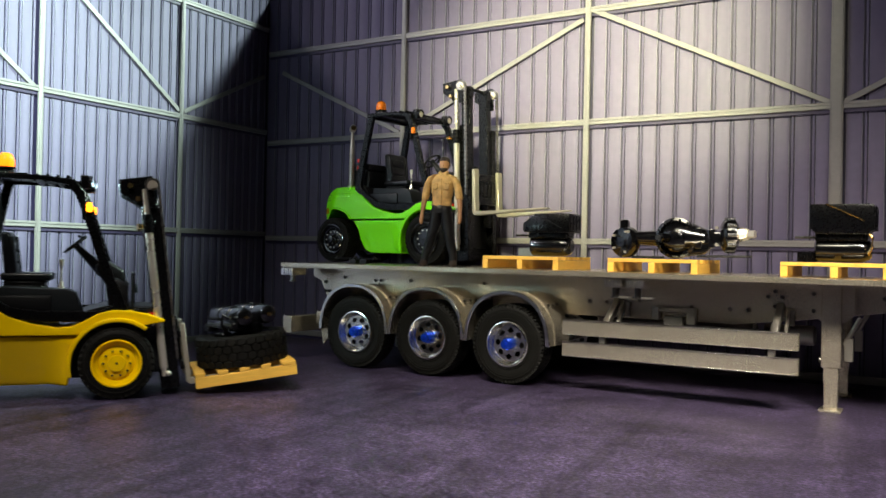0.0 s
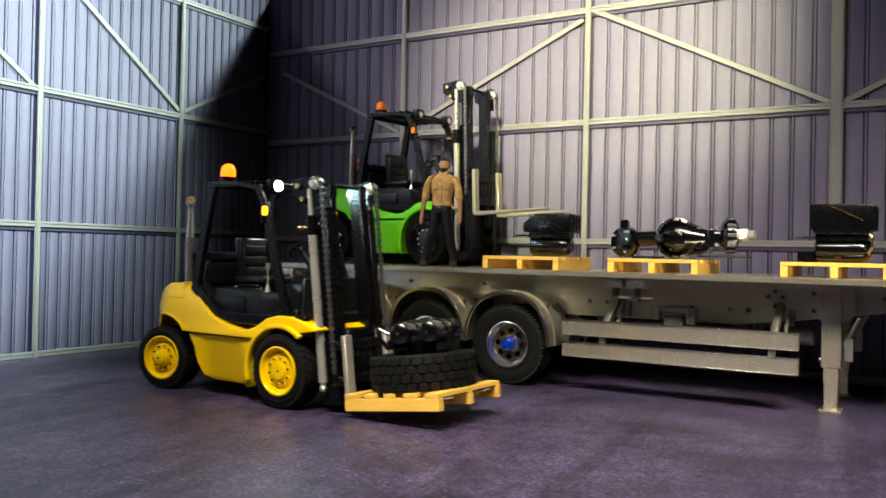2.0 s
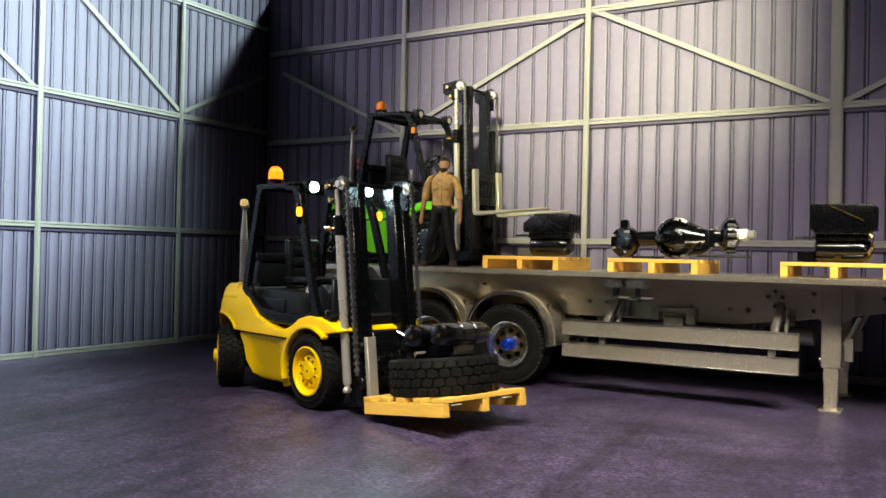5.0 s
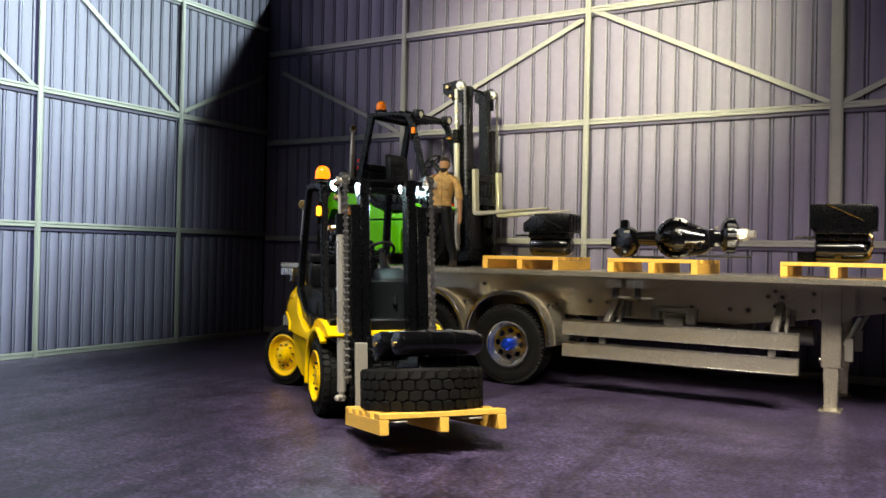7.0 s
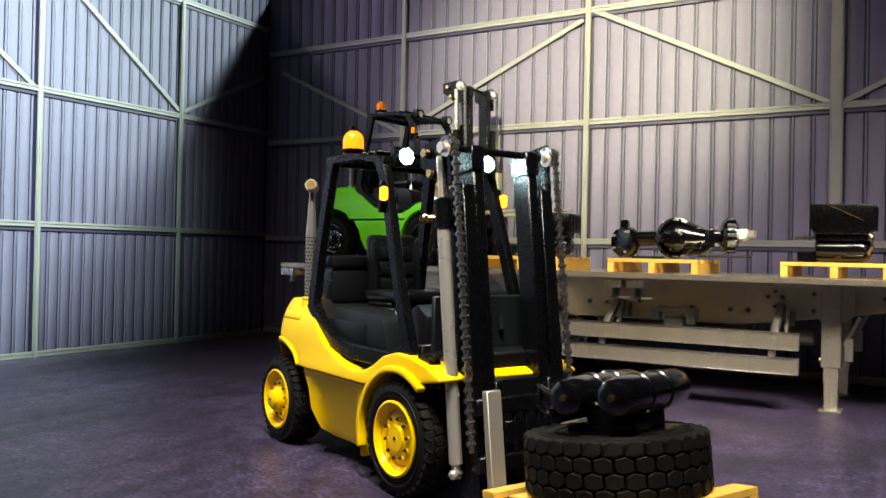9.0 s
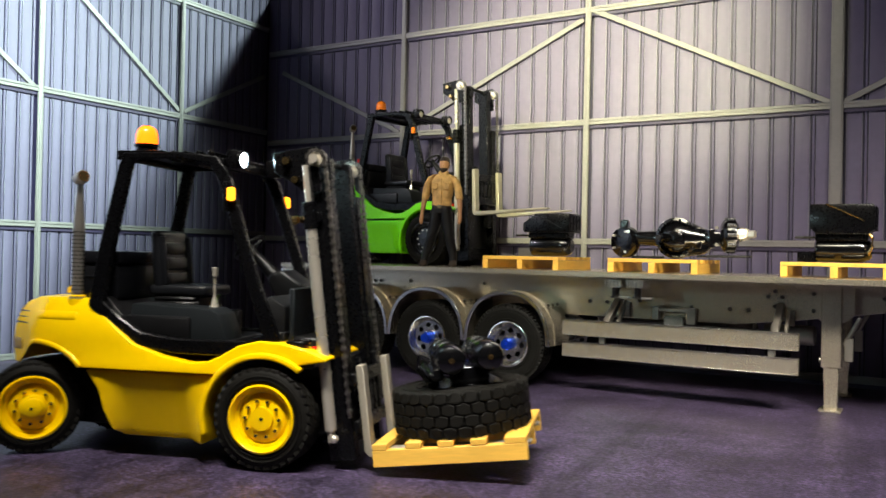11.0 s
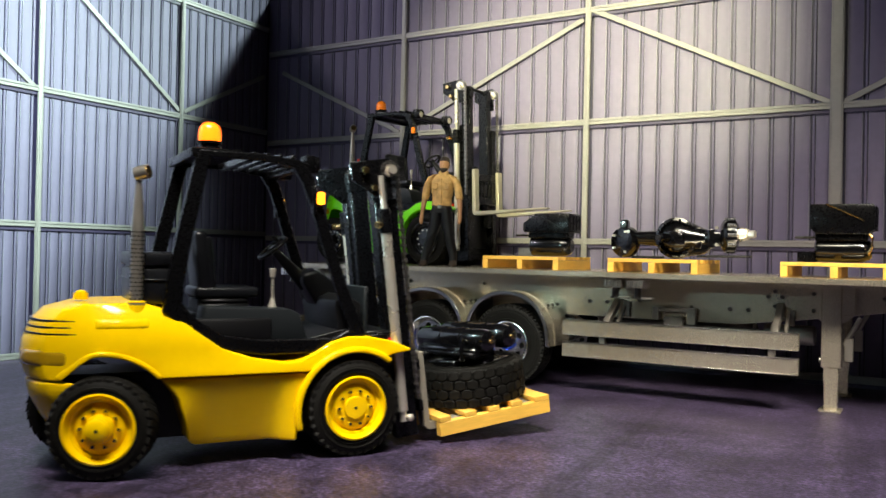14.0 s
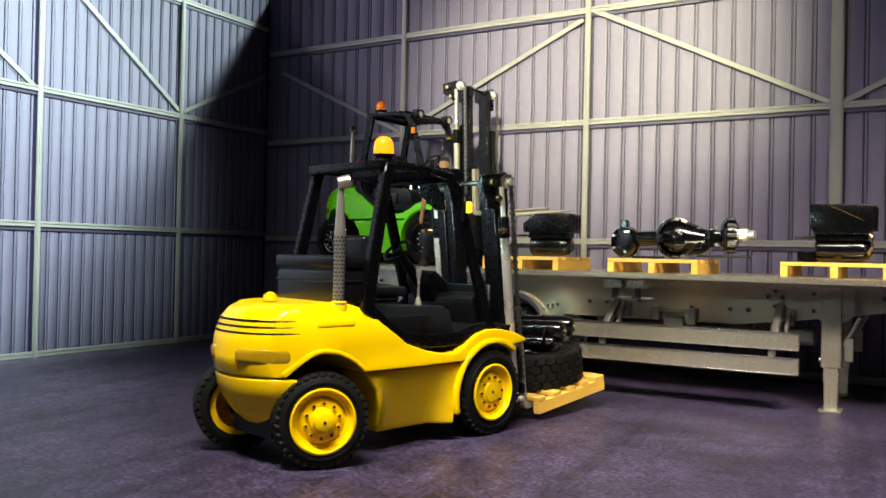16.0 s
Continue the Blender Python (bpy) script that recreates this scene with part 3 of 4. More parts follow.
def build_forklift(label, paint, paint_name, rim_mat, rim_label, tilt, mast_lift, fork_lift, lit):
    F = thing("forklift", label, "forklift")

    def fp(name, bm, material, lab="", smooth=38, parent=None, at=None):
        return part(name, bm, material, parent or F, lab, smooth, at)

    # upper shell above the crease and the skirt below it
    upper = [(-187, 55), (-190, 64), (-189, 76), (-185, 87), (-178, 94), (-165, 97), (-128, 98), (-115, 94), (-98, 81), (-84, 71), (-66, 65), (-46, 61.5), (-36, 62.5), (-27, 66.5), (-16, 73), (-4, 76), (10, 75.5), (25, 72.4), (38, 67.4), (38.4, 65.6)]
    lower_front = arc_pts(0, 30, 36.5, 62, 138, 10)
    rear_arch = arc_pts(-151, 27, 42, 42, 139, 14)
    body = prism(upper + lower_front + [(-30, 55.4), (-118, 55.4)] + rear_arch, -46.5, 46.5, "y", 2.6, 3, 24)
    hull(gridded(body))
    fp("body_shell", body, paint, f"glossy {paint_name} moulded body shell", 50)
    skirt = prism([(-30, 54.0), (-35, 44), (-36.5, 30), (-37.5, 13), (-97, 13), (-101, 17), (-103, 26), (-108, 42), (-117, 54.0)], -46, 46, "y", 1.6, 2, 24)
    hull(gridded(skirt))
    fp("side_skirt", skirt, paint, f"{paint_name} lower side panel", 50)
    for s in (-1, 1):
        o, i = arc_pts(0, 30, 39.5, 52, 196, 20), arc_pts(0, 30, 35.8, 52, 196, 20)
        fp("wheel_arch", prism(o + i[::-1], s * 44, s * 49.5, "y", 0.9, 2, 40), paint, "", 60)
        o, i = arc_pts(-151, 27, 44.5, 42, 138, 16), arc_pts(-151, 27, 41.5, 42, 138, 16)
        fp("wheel_arch", hull(prism(o + i[::-1], s * 44, s * 48, "y", 0.9, 2, 40)), paint, "", 60)
    # counterweight between the rear wheels
    cw = prism([(-187, 53.8), (-185, 44), (-178, 31), (-168, 22), (-158, 20), (-158, 26), (-168, 36), (-172, 53.8)], -45.5, 45.5, "y", 1.6, 3)
    hull(gridded(cw))
    for v in cw.verts:
        if v.co.z < 50:
            v.co.y *= 1 - 0.50 * ((50 - v.co.z) / 30) ** 1.4
    fp("counterweight", cw, paint, f"{paint_name} rear counterweight", 50)
    # black strips laid on the shell stand in for shade in recessed slots
    for z in (80.0, 83.6, 87.2):
        fp("louvre_slot", hull(gridded(box(-188.8 + max(z - 78, 0) * 0.36, -173, -46.65, 46.65, z, z + 1.0, 0.25))), BLACK_MATT, "dark strip for the shade in an air slot", 50)
    fp("hood_swage", hull(gridded(box(-157, -124, -47.2, 47.2, 83, 90, 2.6, 3))), paint, "", 50)
    for s in (-1, 1):
        lo, hi = sorted((s * 17, s * 47.4))
        fp("tail_lamp", hull(gridded(box(-191.2, -178, lo, hi, 62.5, 71.5, 3.0, 4))), TAIL, "smoky yellow tail lamp cover")
    fp("stack_base", join(rod((-131, -34.5, 92), (-131, -34.5, 99), 5.6, 5.0, 20, 0.5)), paint)
    fp("filler_cap", join(rod((-158, 0, 98), (-158, 0, 102), 4.5, 4, 20), ball((-158, 0, 102), 3.2, 2, (1, 1, 0.5))), paint)
    fp("chassis", join(box(-170, 26, -21, 21, 16, 56, 1), box(-14, 40, -28, 28, 20, 66, 1.5), rod((0, -40, 30), (0, 40, 30), 6), rod((-151, -40, 27), (-151, 40, 27), 5), box(-28, 28, -40, 40, 60, 66, 1)), BLACK_MATT, "black chassis block")
    # fender details
    for s in (-1, 1):
        fp("hinge_block", join(box(12, 24, s * 39 - 3.5, s * 39 + 3.5, 72, 76.4, 0.6), box(16, 26, s * 39 - 2.6, s * 39 + 2.6, 75.6, 77.6, 0.4)), BLACK)
    fp("mast_mount", box(8, 32, -32, 32, 54, 78, 1.2), BLACK_MATT)
    fp("hose", tube([(28, -33, 62), (34, -35, 66), (37, -34, 58), (34, -33, 48)], 1.2, 8), CHROME)
    for s in (-1, 1):
        fp("marker_lamp", box(25, 31, s * 30 - 5, s * 30 + 5, 69, 73, 0.8, 2), RED, "red front marker lamp")
    # cab frame
    outer = [(-118, 93), (-100, 79), (-85, 70), (-60, 66), (-8, 66), (8, 76), (-6, 110), (-22, 158), (-28, 176), (-36, 185.5), (-60, 188.2), (-98, 188), (-101, 180), (-112, 130)]
    inner = [(-108, 96), (-95, 86), (-82, 78), (-60, 75), (-14, 75), (-3, 80), (-14, 110), (-29, 156), (-35, 172), (-41, 181), (-60, 184), (-91, 184), (-93, 178), (-103, 128)]
    for s in (-1, 1):
        lo, hi = sorted((s * 37.5, s * 43))
        fr = ring(outer, inner, lo, hi, 0.8)
        for v in fr.verts:
            v.co.y -= s * max(v.co.z - 100, 0) * 0.035
        fp("cab_side_frame", fr, BLACK, "satin black cab side frame")
    fp("cab_tub", join(prism([(-112, 96), (-98, 82), (-82, 72), (-58, 68), (-6, 68), (-4, 71), (-56, 71), (-80, 75), (-95, 85), (-108, 99)], -38, 38, "y", 0.4), box(-66, -20, -36, 36, 70, 73, 0.5),
                       box(-98, -52, -38, -28, 72, 88, 2, 2), box(-98, -52, 28, 38, 72, 88, 2, 2)), BLACK_MATT, "black moulded cab floor")
    fp("toe_board", prism([(-40, 70), (9, 70), (9, 81), (-10, 79), (-28, 74.5)], -37.3, 37.3, "y", 0.5), BLACK_MATT, "black sloping toe board")
    fp("side_console", prism([(-96, 73), (-28, 73), (-34, 90), (-40, 93), (-92, 95)], -36, -13, "y", 1.2, 2), GREY)
    fp("roof_plate", join(box(-103, -72, -39, 39, 186.4, 189.4, 0.8, 2), box(-103, -98, -39, 39, 183.5, 188, 0.8, 2)), BLACK, "black overhead guard rear plate")
    for k in range(4):
        x = -66 + 8 * k
        bm = box(-1.4, 1.4, -39, 39, -3.2, 3.2, 0.6)
        bm.transform(Matrix.Translation((x, 0, 186)) @ Matrix.Rotation(0.45, 4, "Y"))
        fp("roof_slat", bm, BLACK)
    fp("roof_front_bar", box(-37, -31, -39, 39, 179.5, 184.5, 1.0, 2), BLACK)
    fp("engine_cover", join(box(-132, -104, -32, 32, 96, 118, 2.5, 2), box(-133, -103, -33, 33, 119, 127, 2, 2), box(-130, -106, -31.2, 31.2, 117, 120, 0.4), box(-132.6, -106, -32.6, 32.6, 110, 111.4, 0.3)), SEAT, "dark grey engine cover with a seam")
    if not lit:
        for z in (122, 131):
            fp("rear_lamp", box(-121, -117, -36, -32, z - 2.4, z + 2.4, 0.8, 2), RED, "small red rear lamp")
    # seat
    fp("seat_base", box(-92, -60, -12, 20, 72, 99, 1), BLACK_MATT, "black seat suspension")
    for k in range(5):
        fp("bellows_fold", box(-94 + k, -58 - k, -14, 22, 84 + 3 * k, 86.4 + 3 * k, 0.8), BLACK_MATT)
    fp("seat_cushion", box(-94, -54, -14.5, 22.5, 99, 106, 2.6, 3), SEAT, "dark vinyl seat cushion")
    back = join(box(-5, 3, -18, 18, 0, 40, 3, 3), box(2.4, 4.4, -13, 13, 4, 12, 1.2, 2), box(2.4, 4.4, -13, 13, 14, 22, 1.2, 2), box(2.4, 4.4, -12, 12, 24, 32, 1.2, 2), box(1, 5.4, -18, -14, 4, 36, 1.6, 2), box(1, 5.4, 14, 18, 4, 36, 1.6, 2))
    back.transform(Matrix.Translation((-86, 4, 101)) @ Matrix.Rotation(radians(-6), 4, "Y"))
    fp("seat_backrest", back, SEAT, "dark vinyl backrest with stitched pads")
    # controls
    fp("dashboard", join(prism([(-6, 68), (8, 68), (8, 96), (-2, 102), (-10, 98), (-10, 92)], -34, 34, "y", 1.5, 2), prism([(-8, 90), (6, 90), (4, 108), (-10, 117), (-20, 114), (-20, 108)], 2, 26, "y", 2.5, 3)), BLACK_MATT, "black dashboard")
    fp("front_panel", join(box(10, 13, -33, 33, 64, 107, 0.8), rod((13, 12, 96), (14.2, 12, 88), 1.6, seg=10), rod((13, -12, 80), (13.8, -12, 80), 0.8, seg=8), rod((13, 14, 78), (13.8, 14, 78), 0.8, seg=8)), GREY, "dark grey front sheet")
    st = join(tube([(11 * math.cos(a), 11 * math.sin(a), 0) for a in (2 * math.pi * k / 24 for k in range(24))], 1.3, 8, True), *[rod((0, 0, -1.5), (11 * math.cos(a), 11 * math.sin(a), 0), 0.9, seg=8) for a in (0.5, 2.6, 4.7)], rod((0, 0, -3), (0, 0, 0.8), 3, seg=14), rod((7, 7, 0), (7, 7, 5), 1.2, seg=8))
    st.transform(Matrix.Translation((-38, 14.8, 131)) @ Matrix.Rotation(radians(-40), 4, "Y"))
    fp("steering_wheel", st, BLACK_MATT, "black steering wheel")
    fp("steering_column", rod((-37, 14.8, 129.5), (-14, 14.8, 106), 2.6, 5.5, 14), BLACK_MATT)
    fp("lever", join(rod((-46.5, -17, 92), (-46.5, -17, 114), 0.9, seg=8), rod((-46.5, -17, 112), (-46.5, -17, 118), 1.7, 2.0, 10, 0.4), rod((-46.5, -17, 92.5), (-46.5, -17, 99), 3.0, 1.2, 12)), CHROME, "chrome control lever")
    # exhaust
    stack = join(rod((-131, -34.5, 96), (-131, -34.5, 140), 3.6, seg=18), rod((-131, -34.5, 140), (-131, -34.5, 166), 3.6, 1.9, 18), rod((-131, -34.5, 166), (-131, -34.5, 171), 1.9, seg=16), tube([(-132.4, -33.5, 171.6), (-131, -34.5, 172.0), (-129.5, -35.6, 172.6), (-126.4, -37.8, 173.4)], 4.1, 18), rod((-131, -34.5, 95), (-131, -34.5, 98), 5.2, seg=18))
    fp("exhaust_pipe", stack, EXHAUST, "chrome perforated exhaust stack")
    fp("exhaust_mouth", rod((-127.0, -37.3, 173.2), (-126.0, -38.05, 173.5), 3.4, seg=18), BRASS, "sooty exhaust opening")
    dots = bmesh.new()
    for r in range(17):
        for k in range(10):
            a = 2 * math.pi * (k + 0.5 * (r % 2)) / 10
            p = Vector((-131 + 3.45 * math.cos(a), -34.5 + 3.45 * math.sin(a), 100 + 2.4 * r))
            d = Vector((math.cos(a), math.sin(a), 0))
            add(dots, rod(p, p + d * 0.35, 0.62, seg=6))
    fp("exhaust_holes", dots, SCREW)
    # lamps
    fp("beacon_base", join(rod((-90, -26.6, 188.5), (-90, -26.6, 193), 7, 6.4, 20), rod((-90, -26.6, 193), (-90, -26.6, 194.4), 7.6, seg=20)), BLACK)
    fp("beacon", turned([(6.6, 0), (6.6, 5), (6.1, 8), (4.8, 10.4), (2.6, 11.8), (0.01, 12.2)], 24, Matrix.Translation((-90, -26.6, 194.2)) @ Matrix.Rotation(math.pi / 2, 4, "X")), AMBER if lit else AMBER_OFF, "amber warning beacon")
    for s in (-1, 1):
        fp("turn_signal", box(-26.6, -22, s * 43 - 2, s * 43 + 2, 158.5, 166.5, 1.4, 2), SIGNAL if lit else AMBER_OFF, "amber turn signal")
        fp("signal_bracket", box(-29.4, -26.8, s * 41.8 - 1.8, s * 41.8 + 1.8, 152, 170, 0.4), BLACK)
        lamp = fp("work_lamp", join(box(-32, -25, s * 29.3 - 6, s * 29.3 + 6, 178.5, 190, 1.2, 2), rod((-30, s * 29.3, 186), (-33, s * 29.3, 180), 2)), BLACK, "square work lamp on the guard")
        fp("lamp_hood", turned([(4.7, 0), (5.6, 0), (5.6, 2.4), (4.7, 2.4)], 24, Matrix.Translation((-25, s * 29.3, 184.2)) @ Matrix.Rotation(-math.pi / 2, 4, "Z"), closed=True), BLACK, "", parent=lamp)
        lens = rod((-25.2, s * 29.3, 184.2), (-23.6, s * 29.3, 184.2), 4.4, 4.0, 20)
        fp("lens", lens, LED if lit else CHROME, "", parent=lamp)
    # mast, leaning back about its foot
    mast = Matrix.Translation((44, 0, 14)) @ Matrix.Rotation(radians(-tilt), 4, "Y")

    def mp(name, bm, material, lab="", lift=0.0, smooth=38):
        bm.transform(mast @ Matrix.Translation((0, 0, lift)))
        return fp(name, bm, material, lab, smooth)

    def channel(y0, y1, z0, z1, d):
        web, lip = (y0, y1) if y0 < 0 else (y1, y0)
        into = web + (1.6 if y0 < 0 else -1.6)
        return prism([(-d, web), (d, web), (d, lip), (d - 2, lip), (d - 2, into), (-d + 2, into), (-d + 2, lip), (-d, lip)], z0, z1, "z", 0.4)

    for s in (-1, 1):
        a, b = sorted((s * 22.5, s * 30.5))
        mp("mast_rail", channel(a, b, -8, 152, 8), BLACK, "black outer mast channel")
        a, b = sorted((s * 15, s * 22.2))
        mp("inner_rail", join(box(-6.4, 6.4, a, b, 6, 172, 0.8), box(-7.2, 7.2, a - 0.6, b + 0.6, 160, 173, 0.5)), BLACK, "black inner mast channel", mast_lift)
        mp("lift_cylinder", join(rod((-4, s * 35.5, 11), (-4, s * 35.5, 132), 3.5, seg=20), rod((-4, s * 35.5, 4), (-4, s * 35.5, 12), 2.4, seg=12), ball((-1, s * 39.5, 6.5), 2.6, 2), rod((-4, s * 33, 6.5), (-1, s * 39.5, 6.5), 1.6, seg=10)), CHROME, "chrome hydraulic lift cylinder")
        mp("cylinder_collar", join(rod((-4, s * 35.5, 130), (-4, s * 35.5, 146), 4.3, seg=20, w=0.5), box(-6, 2, s * 33, s * 30, 134, 140, 0.4)), BLACK)
        mp("piston_rod", rod((-4, s * 35.5, 140), (-4, s * 35.5, 168 + mast_lift), 1.9, seg=14), CHROME)
        mp("hose_fitting", join(rod((-8, s * 36, 136), (-10, s * 41, 136), 2.0, seg=8), rod((-10, s * 41, 136), (-13, s * 42, 136), 2.4, seg=6)), BRASS, "small brass hose fitting")
        mp("sprocket", join(rod((3, s * 36.6, 171), (3, s * 32.2, 171), 4.6, seg=20), rod((3, s * 39, 171), (3, s * 30, 171), 2.2, seg=12), rod((3, s * 40.4, 171), (3, s * 38.6, 171), 3, seg=6)), CHROME, "chain sprocket", mast_lift)
        chain = bmesh.new()
        top = 171 + mast_lift
        z, k = 14.0 + fork_lift, 0
        while z < top:
            wide = 2.2 if k % 2 else 1.3
            add(chain, rod((8.2, s * 34.4 - wide, z), (8.2, s * 34.4 + wide, z), 1.25, seg=8) if k % 2 else box(7.2, 9.2, s * 34.4 - wide, s * 34.4 + wide, z - 1.9, z + 1.9, 0.4))
            z += 2.6
            k += 1
        for q in range(9):
            ang = math.pi * q / 8
            b = box(-1.1, 1.1, s * 34.4 - (2.7 if q % 2 else 1.7), s * 34.4 + (2.7 if q % 2 else 1.7), -1.5, 1.5, 0)
            b.transform(Matrix.Translation((3 + 5.2 * math.cos(ang), 0, top + 5.2 * math.sin(ang))) @ Matrix.Rotation(-ang, 4, "Y"))
            add(chain, b)
        z = top - 2
        while z > 100:
            add(chain, box(-3.2, -1.2, s * 34.4 - 1.5, s * 34.4 + 1.5, z - 1.2, z + 1.2, 0))
            z -= 2.6
        mp("lift_chain", chain, CHAIN, "black roller chain", smooth=0)
        mp("top_bracket", join(prism([(-24, 178), (4, 179), (4, 152), (-6, 152), (-15, 160), (-24, 166)], s * 33.5 - 1, s * 33.5 + 1, "y", 0.5), rod((-15, s * 36, 172), (-15, s * 31, 172), 3.0, seg=12), rod((-10, s * 37, 160), (-10, s * 31, 160), 2.6, seg=12)), BLACK, "", mast_lift)
        mp("bracket_bolt", join(rod((-15, s * 38.6, 172), (-15, s * 36, 172), 2.4, seg=8), rod((-10, s * 39.4, 160), (-10, s * 36, 160), 2.2, seg=8)), BRASS, "", mast_lift)
        mp("tilt_cylinder", rod((-8, s * 26, 34), (-36, s * 20, 40), 3.2, seg=14), BLACK)
    mp("mast_crossbar", box(-8, -3, -30, 30, -6, 8, 0.8), BLACK)
    mp("top_crossbar", rod((0, -36, 172), (0, 36, 172), 2.0, seg=12), BLACK, "", mast_lift)
    mp("mast_plate", box(-7, -5.6, -22, 22, 8, 60, 0.4), BLACK)
    mp("carriage", join(box(9.6, 13, -33, 33, 30, 38, 0.8), box(9.6, 13, -33, 33, 2, 10, 0.8), box(9.6, 12.4, -20, -15, 2, 46, 0.6), box(9.6, 12.4, 15, 20, 2, 46, 0.6), box(4, 11, -14.5, 14.5, 14, 26, 0.8), *[box(9.6, 12, y - 1.2, y + 1.2, 10, 30, 0.3) for y in (-8, 0, 8)]), BLACK, "black fork carriage", fork_lift)
    for s in (-1, 1):
        y = s * 25.5
        fork = prism([(13.2, 42), (13.2, -9), (16, -12.2), (22, -12.6), (112, -9.6), (112, -8.4), (22, -7.6), (17.8, -6.6), (17.4, 42)], y - 4.5, y + 4.5, "y", 0.5)
        mp("fork", fork, RAW_STEEL, "bare steel fork arm", fork_lift)
    return F


YF = build_forklift("yellow model forklift with lit lamps, driving with a loaded pallet", YELLOW, "yellow", YELLOW, "yellow wheel rim", 7.2, 0, 5, True)
WHEELS = [(fork_wheel(YF, 0, -48.5, 31, YELLOW, "yellow wheel rim", True), 31, False), (fork_wheel(YF, 0, 48.5, 31, YELLOW, "yellow wheel rim", True), 31, False),
          (fork_wheel(YF, -151, -48, 29, YELLOW, "yellow wheel rim", False), 29, True), (fork_wheel(YF, -151, 48, 29, YELLOW, "yellow wheel rim", False), 29, True)]
GF = build_forklift("green model forklift with black rims parked on the trailer deck", GREEN, "green", BLACK_GLOSS, "glossy black wheel rim", 2.2, 26, 57, False)
for x, y, R, fr in ((0, -48.5, 31, True), (0, 48.5, 31, True), (-151, -48, 29, False), (-151, 48, 29, False)):
    fork_wheel(GF, x, y, R, BLACK_GLOSS, "glossy black wheel rim", fr)
GF.matrix_basis = pose(-0.522, 0.884, 0.1157, 0, 0, -5.3)


# ---- pallets ----
def build_pallet(label, m, group):
    """Stringers along x, boards along y; rests on z = 0."""
    P = thing("pallet", label, "pallet", m, group)
    for y in (-40, 0, 40):
        part("stringer", box(-45, 45, y - 3, y + 3, 0, 9.4, 0.3), PINE, P)
    for x, half in ((-40.4, 4.4), (-20.5, 4.6), (-1.5, 4.6), (17.5, 4.6), (38.5, 6.3)):
        bm = box(-43, 43, -half, half, 0, 3.4, 0.3)
        bm.transform(Matrix.Translation((x, 0, 9.6)) @ Matrix.Rotation(math.pi / 2, 4, "Z"))
        part("board", bm, PINE, P)
    return P


PAL_ON_DECK = "pallets on the deck"
p = build_pallet("small pine pallet on the trailer deck carrying a black unit", pose(-0.373, 0.822, 0.1157, 0, 0, 90), PAL_ON_DECK)
copy_thing(p, pose(-0.2345, 0.820, 0.1157, 0, 0, 90))
copy_thing(p, pose(-0.078, 0.824, 0.1157, 0, 0, 90))
LOAD_PALLET = build_pallet("small pine pallet carried on the forks", None, "")
LOAD_AT = pose(0.1106, 0.0040, 0.0107, 0, -6.9, 0)


def build_loose_tyre():
    lay = Matrix.Rotation(-math.pi / 2, 4, "X") @ Matrix.Translation((0, -27, 0))
    t = thing("loose_tyre", "black chunky tyre lying flat on a pallet", "tyre")
    body, blocks = tyre_body(41.3, 24, 27), tread(41.3, 27, 30, 4, 2.2)
    for b in (body, blocks):
        b.transform(lay)
    part("sidewall", body, RUBBER, t)
    tagged(part("tread", blocks, RUBBER, t, smooth=0), kind="stuff")
    inner = turned([(24, 2), (22.5, 4), (22.5, 23), (24, 25)], 40)
    inner.transform(lay)
    part("bead", inner, BLACK, t)
    return t


def build_tank_pair():
    t = thing("tank_unit", "pair of glossy black cylinders on a bracket, lying on a tyre", "machine part")
    for x in (-12, 11):
        prof = [(0.01, -35), (5, -35), (7.6, -33.4), (8.8, -30), (8.8, -12), (9.5, -11.4), (9.5, -8.6), (8.8, -8), (8.8, 8), (9.5, 8.6), (9.5, 11.4), (8.8, 12), (8.8, 30), (7.6, 33.4), (5, 35), (0.01, 35)]
        part("cylinder", turned(prof, 28, Matrix.Translation((x, 0, 21.5))), BLACK_GLOSS, t, "glossy black cylinder")
        part("end_bolt", join(rod((x, -36.4, 21.5), (x, -34, 21.5), 1.7, seg=10), rod((x, -36.8, 21.5), (x, -36.2, 21.5), 0.9, seg=8)), BRASS, t)
    part("bracket", join(box(-20, 20, -24, 24, 1.2, 5, 1), box(-12, 12, -17, 17, 4, 16, 1.5), box(-24, -17, -30, 30, 10, 18, 1.5), tube([(-24, -24, 22), (-30, -25, 26), (-31, -24, 18), (-26, -20, 10)], 1.8, 8), box(-26, -18, -10, 10, 0, 8, 1), rod((14, 0, 0), (14, 0, 4), 8, seg=16)), BLACK_GLOSS, t, "black mounting bracket")
    part("arm", join(box(-28, -18, 16, 30, 8, 14, 1), box(-26, -22, -30, 30, 12, 15, 0.8)), BLACK, t)
    return t


LOAD_TYRE = build_loose_tyre()
LOAD_TANKS = build_tank_pair()


